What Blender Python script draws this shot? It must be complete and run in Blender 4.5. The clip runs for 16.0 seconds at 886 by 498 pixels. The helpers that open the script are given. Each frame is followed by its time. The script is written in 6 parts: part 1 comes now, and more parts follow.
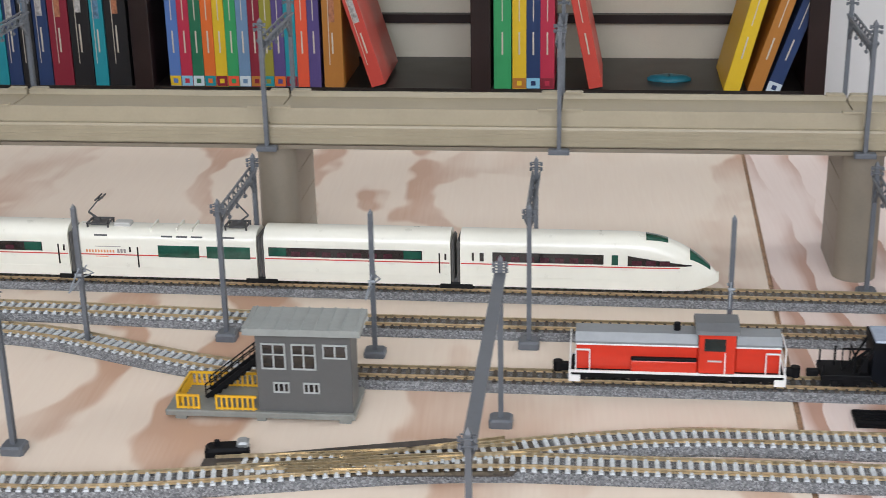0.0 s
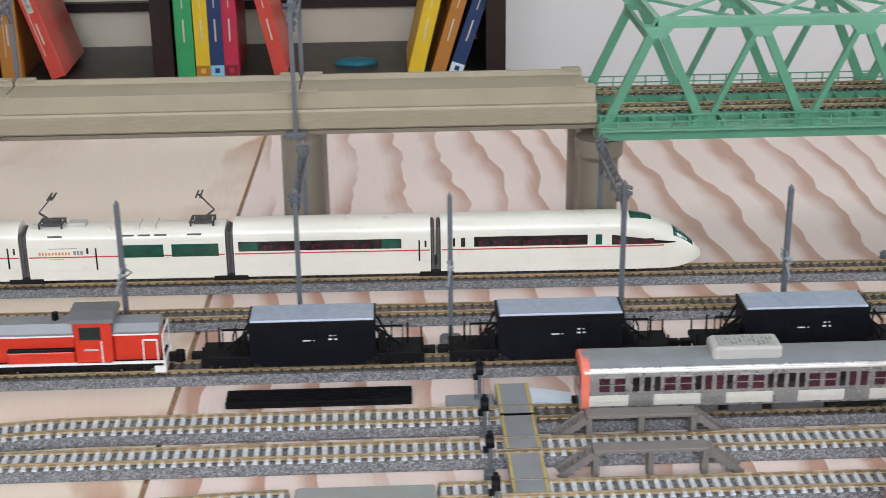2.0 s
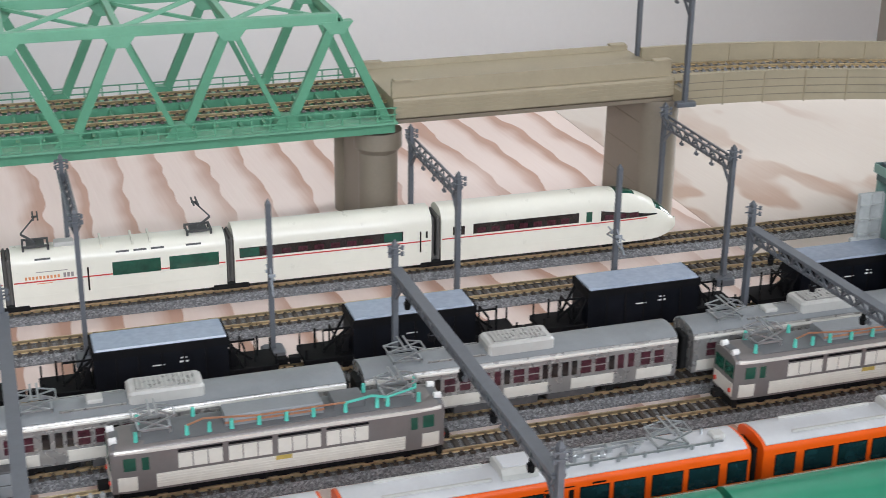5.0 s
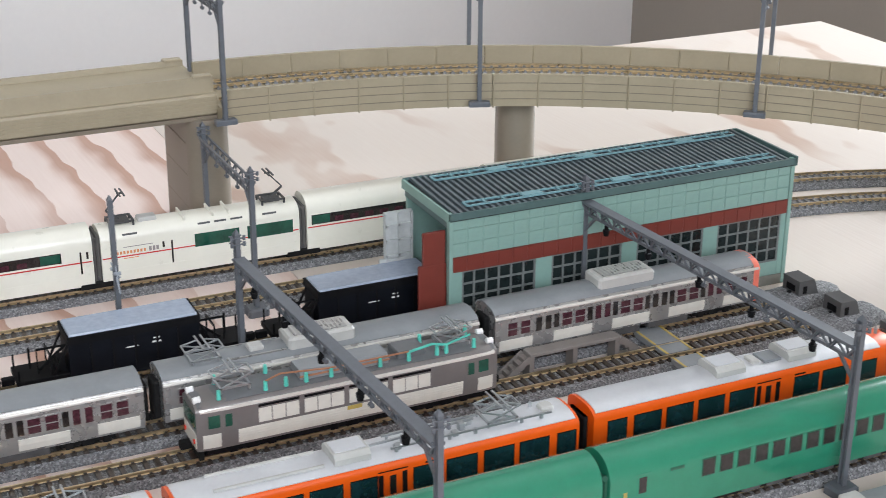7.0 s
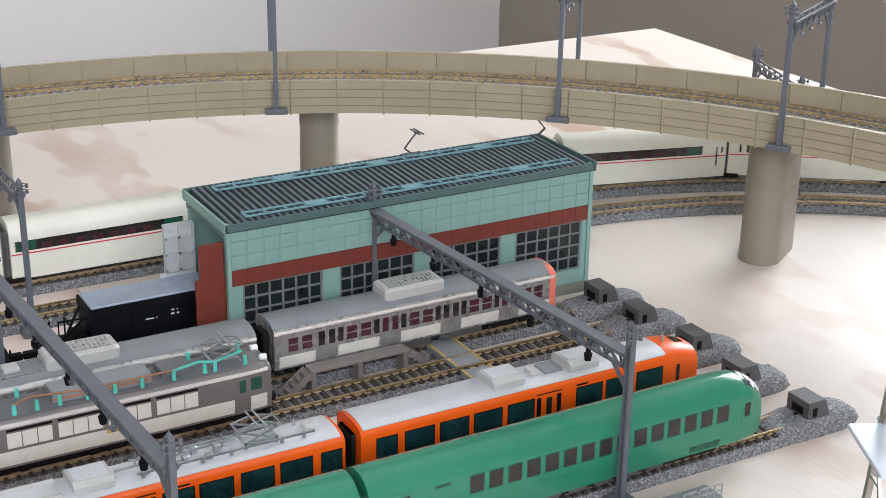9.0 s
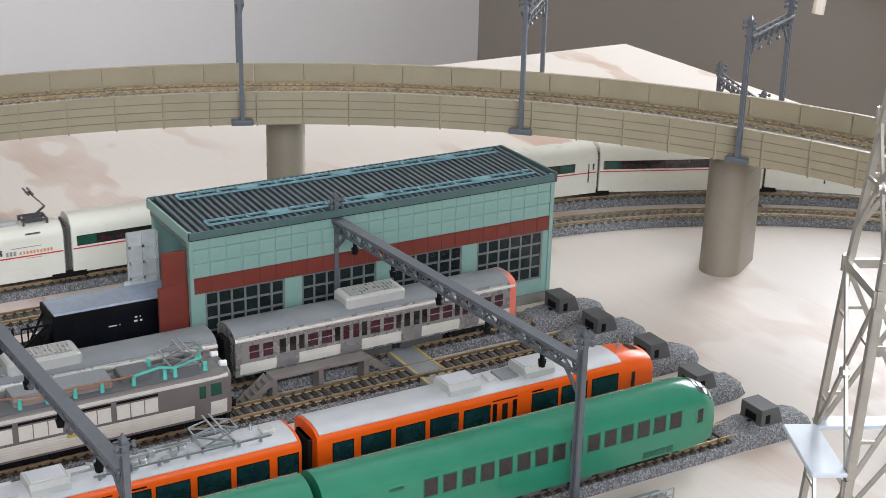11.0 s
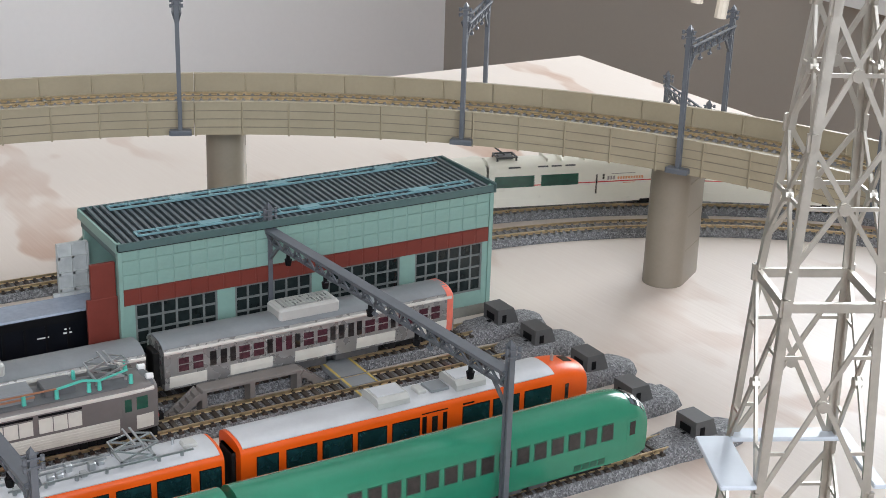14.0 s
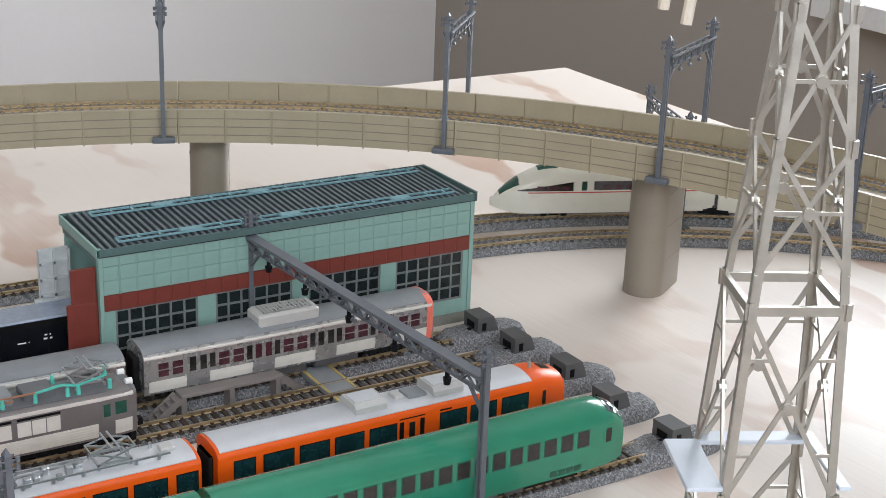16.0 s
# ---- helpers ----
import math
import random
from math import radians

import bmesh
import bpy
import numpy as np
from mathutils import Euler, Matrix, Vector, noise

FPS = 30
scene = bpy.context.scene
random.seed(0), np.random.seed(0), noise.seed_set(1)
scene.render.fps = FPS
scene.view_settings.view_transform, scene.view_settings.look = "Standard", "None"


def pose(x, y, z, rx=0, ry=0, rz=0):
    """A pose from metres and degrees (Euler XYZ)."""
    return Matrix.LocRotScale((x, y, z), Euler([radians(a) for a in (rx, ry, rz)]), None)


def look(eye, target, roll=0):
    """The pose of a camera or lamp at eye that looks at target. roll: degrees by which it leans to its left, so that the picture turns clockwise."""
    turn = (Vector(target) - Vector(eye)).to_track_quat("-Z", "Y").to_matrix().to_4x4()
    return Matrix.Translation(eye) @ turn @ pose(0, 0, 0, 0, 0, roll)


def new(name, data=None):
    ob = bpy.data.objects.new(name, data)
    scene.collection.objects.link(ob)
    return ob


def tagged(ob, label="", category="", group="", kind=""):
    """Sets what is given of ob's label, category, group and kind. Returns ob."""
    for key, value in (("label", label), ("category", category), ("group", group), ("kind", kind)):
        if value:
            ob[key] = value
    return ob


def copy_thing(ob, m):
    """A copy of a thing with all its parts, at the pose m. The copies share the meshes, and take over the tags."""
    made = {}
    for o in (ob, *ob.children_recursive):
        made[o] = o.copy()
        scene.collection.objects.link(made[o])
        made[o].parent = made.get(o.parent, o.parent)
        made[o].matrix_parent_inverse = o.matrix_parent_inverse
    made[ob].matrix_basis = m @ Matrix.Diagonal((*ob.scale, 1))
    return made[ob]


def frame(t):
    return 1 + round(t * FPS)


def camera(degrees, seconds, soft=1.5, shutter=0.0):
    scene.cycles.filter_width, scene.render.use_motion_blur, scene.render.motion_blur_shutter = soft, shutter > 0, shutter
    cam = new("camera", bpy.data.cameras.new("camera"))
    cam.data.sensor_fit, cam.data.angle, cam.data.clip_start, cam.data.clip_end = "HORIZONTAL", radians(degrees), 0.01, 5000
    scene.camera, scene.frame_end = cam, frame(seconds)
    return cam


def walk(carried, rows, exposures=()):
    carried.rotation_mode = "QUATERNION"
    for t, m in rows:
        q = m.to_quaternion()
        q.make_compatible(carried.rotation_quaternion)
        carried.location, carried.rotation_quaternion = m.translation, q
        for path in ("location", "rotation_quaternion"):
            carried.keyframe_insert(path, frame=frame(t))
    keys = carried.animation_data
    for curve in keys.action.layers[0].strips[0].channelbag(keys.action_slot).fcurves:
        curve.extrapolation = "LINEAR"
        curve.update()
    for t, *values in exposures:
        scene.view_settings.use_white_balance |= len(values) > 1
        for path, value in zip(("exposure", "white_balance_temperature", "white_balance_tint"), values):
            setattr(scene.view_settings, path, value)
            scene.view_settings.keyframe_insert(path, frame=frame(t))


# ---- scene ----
cam = camera(33.8, 16.0, soft=0.65, shutter=0.2)
PATH = [
    (0, (0.08, -0.059, 0.288), (-0.126, 1.803, -0.412), -1.1),
    (0.5, (0.125, -0.063, 0.29), (-0.028, 1.801, -0.421), -1.3),
    (1, (0.168, -0.057, 0.287), (0.086, 1.81, -0.425), -1.1),
    (1.5, (0.219, -0.054, 0.285), (0.201, 1.813, -0.432), -0.8),
    (2, (0.263, -0.044, 0.281), (0.33, 1.82, -0.44), -0.7),
    (2.5, (0.302, -0.031, 0.278), (0.461, 1.828, -0.441), -0.3),
    (3, (0.341, -0.025, 0.275), (0.585, 1.827, -0.439), -0.1),
    (3.5, (0.379, -0.02, 0.273), (0.707, 1.819, -0.44), 0.2),
    (4, (0.413, -0.012, 0.261), (0.835, 1.819, -0.425), 0.5),
    (4.5, (0.457, -0.015, 0.271), (0.94, 1.791, -0.438), 0.5),
    (5, (0.489, -0.01, 0.287), (1.07, 1.748, -0.468), 0.7),
    (5.2, (0.507, -0.013, 0.298), (1.105, 1.727, -0.485), 0.7),
    (7.3, (0.662, -0.013, 0.278), (1.481, 1.651, -0.47), 0.2),
    (7.5, (0.672, -0.013, 0.276), (1.507, 1.644, -0.471), 0.2),
    (8, (0.683, -0.011, 0.271), (1.568, 1.621, -0.474), 0.8),
    (8.5, (0.691, -0.012, 0.269), (1.604, 1.607, -0.468), 1.0),
    (9, (0.695, -0.014, 0.271), (1.623, 1.599, -0.461), 1.0),
    (11.5, (0.702, -0.029, 0.271), (1.658, 1.58, -0.435), 1.4),
    (12, (0.707, -0.031, 0.271), (1.667, 1.577, -0.432), 1.3),
    (12.5, (0.709, -0.03, 0.27), (1.678, 1.573, -0.432), 1.5),
    (13, (0.71, -0.028, 0.268), (1.689, 1.57, -0.431), 1.7),
    (13.5, (0.714, -0.028, 0.268), (1.696, 1.569, -0.429), 1.7),
    (14, (0.716, -0.029, 0.268), (1.703, 1.567, -0.424), 1.8),
    (14.5, (0.717, -0.03, 0.267), (1.709, 1.566, -0.419), 1.9),
    (15, (0.715, -0.031, 0.267), (1.716, 1.561, -0.414), 2.1),
    (15.5, (0.714, -0.033, 0.269), (1.718, 1.558, -0.411), 2.2),
    (16, (0.718, -0.035, 0.267), (1.718, 1.56, -0.407), 2.2),
]
walk(cam, [(t, look(eye, target, roll)) for t, eye, target, roll in PATH], [(0, 0.0), (1.5, -0.04), (3, 0.06), (5, 0.03), (8, 0.14), (9.5, 0.04), (12.5, -0.05), (16, -0.07)])

# ---- world, windows, exposure ----
scene.view_settings.exposure = 0.0
world = bpy.data.worlds.new("world")
scene.world = world
world.use_nodes = True
_wn = world.node_tree.nodes
_sky = _wn.new("ShaderNodeTexSky")
_sky.sky_type, _sky.sun_disc = "NISHITA", False
_sky.sun_elevation, _sky.sun_rotation = radians(40), radians(70)
world.node_tree.links.new(_sky.outputs[0], _wn["Background"].inputs[0])
_wn["Background"].inputs[1].default_value = 0.12


def window_light(name, m, w, h, watts, colour):
    data = bpy.data.lights.new(name, "AREA")
    data.shape, data.size, data.size_y, data.energy, data.color = "RECTANGLE", w, h, watts, colour
    ob = new(name, data)
    ob.matrix_world = m
    return ob


# daylight that comes in through the two window openings of the room
window_light("window_light_east", look((2.47, 1.1, 0.52), (0.85, 0.8, 0.0)), 0.8, 1.2, 45, (0.88, 0.94, 1.0))
window_light("window_light_south", look((0.1, -1.72, 1.05), (0.3, 0.6, 0.0)), 2.4, 1.1, 66, (0.88, 0.92, 1.0))


# ---- materials ----
def mat(name, base, rough=0.5, metal=0.0, vary=0.12, scale=120.0, bump=0.0, bscale=600.0, coat=0.0, spec=0.5, second=None):
    """Two scales of colour variation (blotches and grain), roughness variation and fine relief."""
    m = bpy.data.materials.new(name)
    m.use_nodes = True
    nt = m.node_tree
    n, k = nt.nodes, nt.links
    p = n["Principled BSDF"]
    tc = n.new("ShaderNodeTexCoord")
    big = n.new("ShaderNodeTexNoise")
    big.inputs["Scale"].default_value, big.inputs["Detail"].default_value = scale, 5
    fine = n.new("ShaderNodeTexNoise")
    fine.inputs["Scale"].default_value, fine.inputs["Detail"].default_value = bscale, 3
    for t in (big, fine):
        k.new(tc.outputs["Object"], t.inputs["Vector"])
    add = n.new("ShaderNodeMath")
    add.operation = "MULTIPLY_ADD"
    add.inputs[1].default_value = 0.45
    k.new(fine.outputs["Fac"], add.inputs[0])
    k.new(big.outputs["Fac"], add.inputs[2])
    ramp = n.new("ShaderNodeValToRGB")
    lo = second or tuple(c * (1 - vary) for c in base)
    hi = tuple(min(1, c * (1 + vary)) for c in base)
    ramp.color_ramp.elements[0].position, ramp.color_ramp.elements[1].position = 0.5, 0.95
    ramp.color_ramp.elements[0].color, ramp.color_ramp.elements[1].color = (*lo, 1), (*hi, 1)
    k.new(add.outputs[0], ramp.inputs[0])
    k.new(ramp.outputs[0], p.inputs["Base Color"])
    rr = n.new("ShaderNodeMapRange")
    rr.inputs[3].default_value, rr.inputs[4].default_value = max(0.02, rough - 0.08), min(1, rough + 0.08)
    k.new(big.outputs["Fac"], rr.inputs[0])
    k.new(rr.outputs[0], p.inputs["Roughness"])
    p.inputs["Metallic"].default_value = metal
    p.inputs["Coat Weight"].default_value = coat
    p.inputs["Specular IOR Level"].default_value = spec
    if bump:
        b = n.new("ShaderNodeBump")
        b.inputs["Strength"].default_value, b.inputs["Distance"].default_value = bump, 0.0004
        k.new(fine.outputs["Fac"], b.inputs["Height"])
        k.new(b.outputs[0], p.inputs["Normal"])
    return m


def ballast_mat():
    m = bpy.data.materials.new("ballast")
    m.use_nodes = True
    nt = m.node_tree
    n, k = nt.nodes, nt.links
    p = n["Principled BSDF"]
    tc = n.new("ShaderNodeTexCoord")
    vo = n.new("ShaderNodeTexVoronoi")
    vo.inputs["Scale"].default_value = 1700
    k.new(tc.outputs["Object"], vo.inputs["Vector"])
    ramp = n.new("ShaderNodeValToRGB")
    e = ramp.color_ramp.elements
    e[0].color, e[1].color = (0.06, 0.062, 0.066, 1), (0.42, 0.425, 0.43, 1)
    mid = e.new(0.55)
    mid.color = (0.19, 0.192, 0.198, 1)
    k.new(vo.outputs["Color"], ramp.inputs[0])
    k.new(ramp.outputs[0], p.inputs["Base Color"])
    b = n.new("ShaderNodeBump")
    b.inputs["Strength"].default_value, b.inputs["Distance"].default_value = 0.8, 0.0006
    k.new(vo.outputs["Distance"], b.inputs["Height"])
    k.new(b.outputs[0], p.inputs["Normal"])
    p.inputs["Roughness"].default_value = 0.62
    return m


def plywood_mat(name, light, dark, seed, scale, wob, amount, dscale, cut, turn=-5.0, profile="SIN", fade=0.28):
    """Rotary-cut plywood: wandering grain bands with one sharp edge, patchy in strength, fine pores."""
    m = bpy.data.materials.new(name)
    m.use_nodes = True
    nt = m.node_tree
    n, k = nt.nodes, nt.links
    p = n["Principled BSDF"]
    tc = n.new("ShaderNodeTexCoord")
    mp = n.new("ShaderNodeMapping")
    mp.inputs["Location"].default_value = (seed, seed * 0.7, 0)
    mp.inputs["Rotation"].default_value = (0, 0, radians(turn))
    mp.inputs["Scale"].default_value = (1, 0.55, 1)
    k.new(tc.outputs["Object"], mp.inputs["Vector"])
    wave = n.new("ShaderNodeTexWave")
    wave.bands_direction, wave.wave_profile = "X", profile
    wave.inputs["Scale"].default_value, wave.inputs["Distortion"].default_value = scale, wob
    wave.inputs["Detail"].default_value, wave.inputs["Detail Scale"].default_value = 4.0, dscale
    wave.inputs["Detail Roughness"].default_value = 0.62
    k.new(mp.outputs[0], wave.inputs["Vector"])
    sharp = n.new("ShaderNodeMapRange")
    sharp.interpolation_type = "SMOOTHSTEP"
    sharp.inputs[1].default_value, sharp.inputs[2].default_value = cut, cut + fade
    k.new(wave.outputs["Fac"], sharp.inputs[0])
    blot = n.new("ShaderNodeTexNoise")
    blot.inputs["Scale"].default_value, blot.inputs["Detail"].default_value = 6.0, 4
    k.new(mp.outputs[0], blot.inputs["Vector"])
    mask = n.new("ShaderNodeMapRange")
    mask.inputs[1].default_value, mask.inputs[2].default_value = 0.62 - 0.3 * amount, 0.86 - 0.3 * amount
    k.new(blot.outputs["Fac"], mask.inputs[0])
    st = n.new("ShaderNodeMapping")
    st.inputs["Scale"].default_value = (520, 40, 1)
    k.new(mp.outputs[0], st.inputs["Vector"])
    pores = n.new("ShaderNodeTexNoise")
    pores.inputs["Scale"].default_value = 1.0
    k.new(st.outputs[0], pores.inputs["Vector"])
    mul = n.new("ShaderNodeMath")
    mul.operation = "MULTIPLY"
    k.new(sharp.outputs[0], mul.inputs[0])
    k.new(mask.outputs[0], mul.inputs[1])
    tint = n.new("ShaderNodeTexNoise")
    tint.inputs["Scale"].default_value = 2.3
    k.new(mp.outputs[0], tint.inputs["Vector"])
    mul2 = n.new("ShaderNodeMath")
    mul2.operation = "MULTIPLY_ADD"
    mul2.inputs[1].default_value = 0.24
    k.new(pores.outputs["Fac"], mul2.inputs[0])
    k.new(mul.outputs[0], mul2.inputs[2])
    mul3 = n.new("ShaderNodeMath")
    mul3.operation = "MULTIPLY_ADD"
    mul3.inputs[1].default_value = 0.35
    k.new(tint.outputs["Fac"], mul3.inputs[0])
    k.new(mul2.outputs[0], mul3.inputs[2])
    ramp = n.new("ShaderNodeValToRGB")
    e = ramp.color_ramp.elements
    e[0].position, e[1].position = 0.18, 1.0
    e[0].color, e[1].color = (*light, 1), (*dark, 1)
    a = e.new(0.38)
    a.color = tuple(0.85 * u + 0.15 * v for u, v in zip(light, dark)) + (1,)
    k.new(mul3.outputs[0], ramp.inputs[0])
    k.new(ramp.outputs[0], p.inputs["Base Color"])
    b = n.new("ShaderNodeBump")
    b.inputs["Strength"].default_value, b.inputs["Distance"].default_value = 0.3, 0.0003
    k.new(pores.outputs["Fac"], b.inputs["Height"])
    k.new(b.outputs[0], p.inputs["Normal"])
    p.inputs["Roughness"].default_value = 0.45
    p.inputs["Specular IOR Level"].default_value = 0.45
    return m


BALLAST = ballast_mat()
PLY_CREAM = plywood_mat("plywood_cream", (0.82, 0.70, 0.58), (0.56, 0.35, 0.24), 0.3, 3.0, 13.0, 0.75, 1.6, 0.62)
PLY_PINK = plywood_mat("plywood_pink", (0.86, 0.725, 0.665), (0.53, 0.32, 0.24), 2.1, 12.0, 9.0, 1.05, 0.45, 0.42, -5.0, "SAW", 0.6)
PLY_WHITE = plywood_mat("plywood_pale", (0.69, 0.62, 0.555), (0.50, 0.35, 0.27), 6.1, 3.0, 14.0, 0.52, 1.6, 0.62)
PLY_EDGE = mat("plywood_edge", (0.35, 0.22, 0.13), 0.7, vary=0.3, scale=300)
SLEEPER = mat("sleeper_plastic", (0.045, 0.035, 0.028), 0.35, vary=0.3, scale=400)
SLEEPER_MID = mat("sleeper_weathered", (0.20, 0.20, 0.20), 0.4, vary=0.2, scale=400)
SLEEPER_GREY = mat("sleeper_concrete", (0.55, 0.58, 0.60), 0.35, vary=0.15, scale=400)
RAIL = mat("rail_brass", (0.58, 0.46, 0.29), 0.3, metal=0.8, vary=0.2, scale=300)
VIA = mat("viaduct_plastic", (0.335, 0.285, 0.195), 0.48, vary=0.06, scale=60, bump=0.05)
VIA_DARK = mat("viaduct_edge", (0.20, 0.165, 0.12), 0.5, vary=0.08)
PIER = mat("pier_plastic", (0.235, 0.20, 0.155), 0.42, vary=0.06, scale=60)
TRUSS = mat("truss_green", (0.10, 0.30, 0.185), 0.42, vary=0.08, scale=80)
TRUSS_LT = mat("truss_green_light", (0.14, 0.36, 0.235), 0.42, vary=0.08, scale=80)
POLE = mat("pole_grey", (0.11, 0.12, 0.135), 0.45, vary=0.1, scale=200)
POLE_LT = mat("pole_light", (0.30, 0.33, 0.36), 0.4, vary=0.1, scale=200)
VSE_WHITE = mat("train_white", (0.80, 0.78, 0.68), 0.30, vary=0.02, coat=0.3)
VSE_BELLOWS = mat("bellows_grey", (0.10, 0.095, 0.09), 0.6)
GLASS_GREEN = mat("glass_green", (0.012, 0.075, 0.05), 0.08, vary=0.3, spec=0.7)
GLASS_DARK = mat("glass_dark", (0.018, 0.014, 0.014), 0.1, vary=0.4, spec=0.7)
GLASS_TEAL = mat("glass_teal", (0.008, 0.03, 0.035), 0.08, vary=0.4, spec=0.8)
SHED_GLASS = mat("shed_glass", (0.014, 0.02, 0.02), 0.1, vary=0.4)
SEAT_RED = mat("window_interior", (0.06, 0.018, 0.026), 0.12, vary=0.5, scale=900)
RED_LINE = mat("red_stripe", (0.55, 0.035, 0.03), 0.35)
ORANGE = mat("train_orange", (0.74, 0.095, 0.004), 0.32, vary=0.03, coat=0.15)
LOGO_ORANGE = mat("lettering_orange", (0.70, 0.28, 0.12), 0.5)
LOGO_GREY = mat("lettering_grey", (0.30, 0.27, 0.26), 0.5)
GREEN = mat("train_green", (0.022, 0.205, 0.12), 0.22, vary=0.05, coat=0.5)
GREEN_DK = mat("train_green_dark", (0.012, 0.085, 0.05), 0.4)
GOLD = mat("gold_stripe", (0.55, 0.42, 0.12), 0.4, metal=0.4)
SILVER = mat("stainless", (0.40, 0.395, 0.385), 0.28, metal=0.6, vary=0.06, scale=200)
SILVER_LT = mat("stainless_light", (0.70, 0.68, 0.61), 0.32, metal=0.15, vary=0.05, scale=200)
GUTTER = mat("gutter_bright", (0.82, 0.80, 0.74), 0.24, metal=0.35, vary=0.04)
ROOF_GREY = mat("roof_grey", (0.215, 0.23, 0.24), 0.34, vary=0.08, scale=100)
ROOF_DARK = mat("roof_dark", (0.12, 0.125, 0.13), 0.45, vary=0.1, scale=100)
ROOF_SILVER = mat("roof_silver", (0.60, 0.61, 0.63), 0.32, metal=0.3, vary=0.05, scale=100)
AC_GREY = mat("ac_light_grey", (0.47, 0.465, 0.44), 0.42, vary=0.05, scale=200)
SALMON = mat("salmon_front", (0.78, 0.19, 0.13), 0.4)
BLACK = mat("black_plastic", (0.005, 0.005, 0.006), 0.6, vary=0.3, spec=0.15)
UNDER = mat("underframe", (0.010, 0.010, 0.010), 0.65, vary=0.3, scale=400, spec=0.15)
UNDER_GREY = mat("underframe_grey", (0.07, 0.07, 0.07), 0.55, vary=0.2, scale=400)
WHEEL = mat("wheel_steel", (0.25, 0.22, 0.2), 0.3, metal=0.8)
LOCO_RED = mat("loco_red", (0.60, 0.035, 0.015), 0.32, vary=0.04, coat=0.2)
WHITE = mat("white_paint", (0.78, 0.78, 0.76), 0.4, vary=0.03)
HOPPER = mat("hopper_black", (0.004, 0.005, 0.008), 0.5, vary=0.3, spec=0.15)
# blue tint of the wagon tops is sky reflection put into the base colour
HOPPER_TOP = mat("hopper_cover_sky_tint", (0.30, 0.35, 0.43), 0.22, vary=0.07, scale=300)
BROWN_GREY = mat("loco_brown_grey", (0.19, 0.175, 0.168), 0.38, metal=0.3, vary=0.06)
MINT = mat("insulator_mint", (0.10, 0.52, 0.42), 0.35)
METAL = mat("pantograph_metal", (0.42, 0.44, 0.45), 0.3, metal=0.7)
COPPER = mat("copper_pipe", (0.45, 0.22, 0.13), 0.4, metal=0.4)
SHED_GREEN = mat("shed_green", (0.215, 0.35, 0.305), 0.42, vary=0.06, scale=100)
SHED_GREEN_DK = mat("shed_green_dark", (0.075, 0.13, 0.125), 0.42, vary=0.08)
SHED_RIB = mat("roof_rib_slate", (0.095, 0.12, 0.13), 0.42)
SHED_BLUE = mat("roof_rail_blue", (0.16, 0.30, 0.33), 0.4)
SHED_ROOF = mat("shed_roof_dark", (0.010, 0.012, 0.015), 0.45)
MAROON = mat("shed_maroon", (0.165, 0.032, 0.022), 0.45, vary=0.08)
SHED_FRAME = mat("shed_window_frame", (0.15, 0.165, 0.16), 0.45)
SHED_BASE = mat("shed_base_grey", (0.19, 0.19, 0.165), 0.5)
DOOR_WHITE = mat("shed_door_white", (0.42, 0.44, 0.43), 0.45)
BOOTH = mat("booth_grey", (0.10, 0.10, 0.098), 0.5, vary=0.05)
BOOTH_ROOF = mat("booth_roof", (0.27, 0.285, 0.27), 0.5, vary=0.08)
BOOTH_BASE = mat("booth_base", (0.21, 0.215, 0.195), 0.5)
YELLOW = mat("yellow_fence", (0.72, 0.40, 0.02), 0.4)
YELLOW_DULL = mat("yellow_line", (0.52, 0.38, 0.09), 0.5)
PLANK_GREY = mat("crossing_grey", (0.24, 0.255, 0.265), 0.5, vary=0.08)
STAIR_GREY = mat("platform_taupe", (0.20, 0.18, 0.165), 0.5, vary=0.08)
BUMP_GREY = mat("bumper_dark", (0.085, 0.085, 0.085), 0.5, vary=0.1)
TOWER_M = mat("tower_metal", (0.46, 0.435, 0.385), 0.34, metal=0.65, vary=0.08, scale=200)
PLATE_W = mat("base_plate_white", (0.56, 0.61, 0.67), 0.35, vary=0.04)
SHELF_WOOD = mat("shelf_dark_wood", (0.018, 0.007, 0.006), 0.4, vary=0.3, scale=12)
SHELF_TOP = mat("shelf_board", (0.020, 0.016, 0.014), 0.35, vary=0.3, scale=12)
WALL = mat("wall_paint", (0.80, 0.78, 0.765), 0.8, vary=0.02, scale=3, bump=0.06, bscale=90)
# wall paint darkened to taupe: the window wall's backlit shade is in the colour
WALL_EAST = mat("wall_paint_shaded", (0.38, 0.345, 0.30), 0.8, vary=0.02, scale=3, bump=0.06, bscale=90)
FLOOR = mat("floor_wood", (0.22, 0.13, 0.07), 0.45, vary=0.25, scale=9)
CEIL = mat("ceiling_white", (0.8, 0.8, 0.79), 0.85, vary=0.02, scale=4)
PAGES = mat("paper_pages", (0.62, 0.56, 0.46), 0.8, vary=0.08)


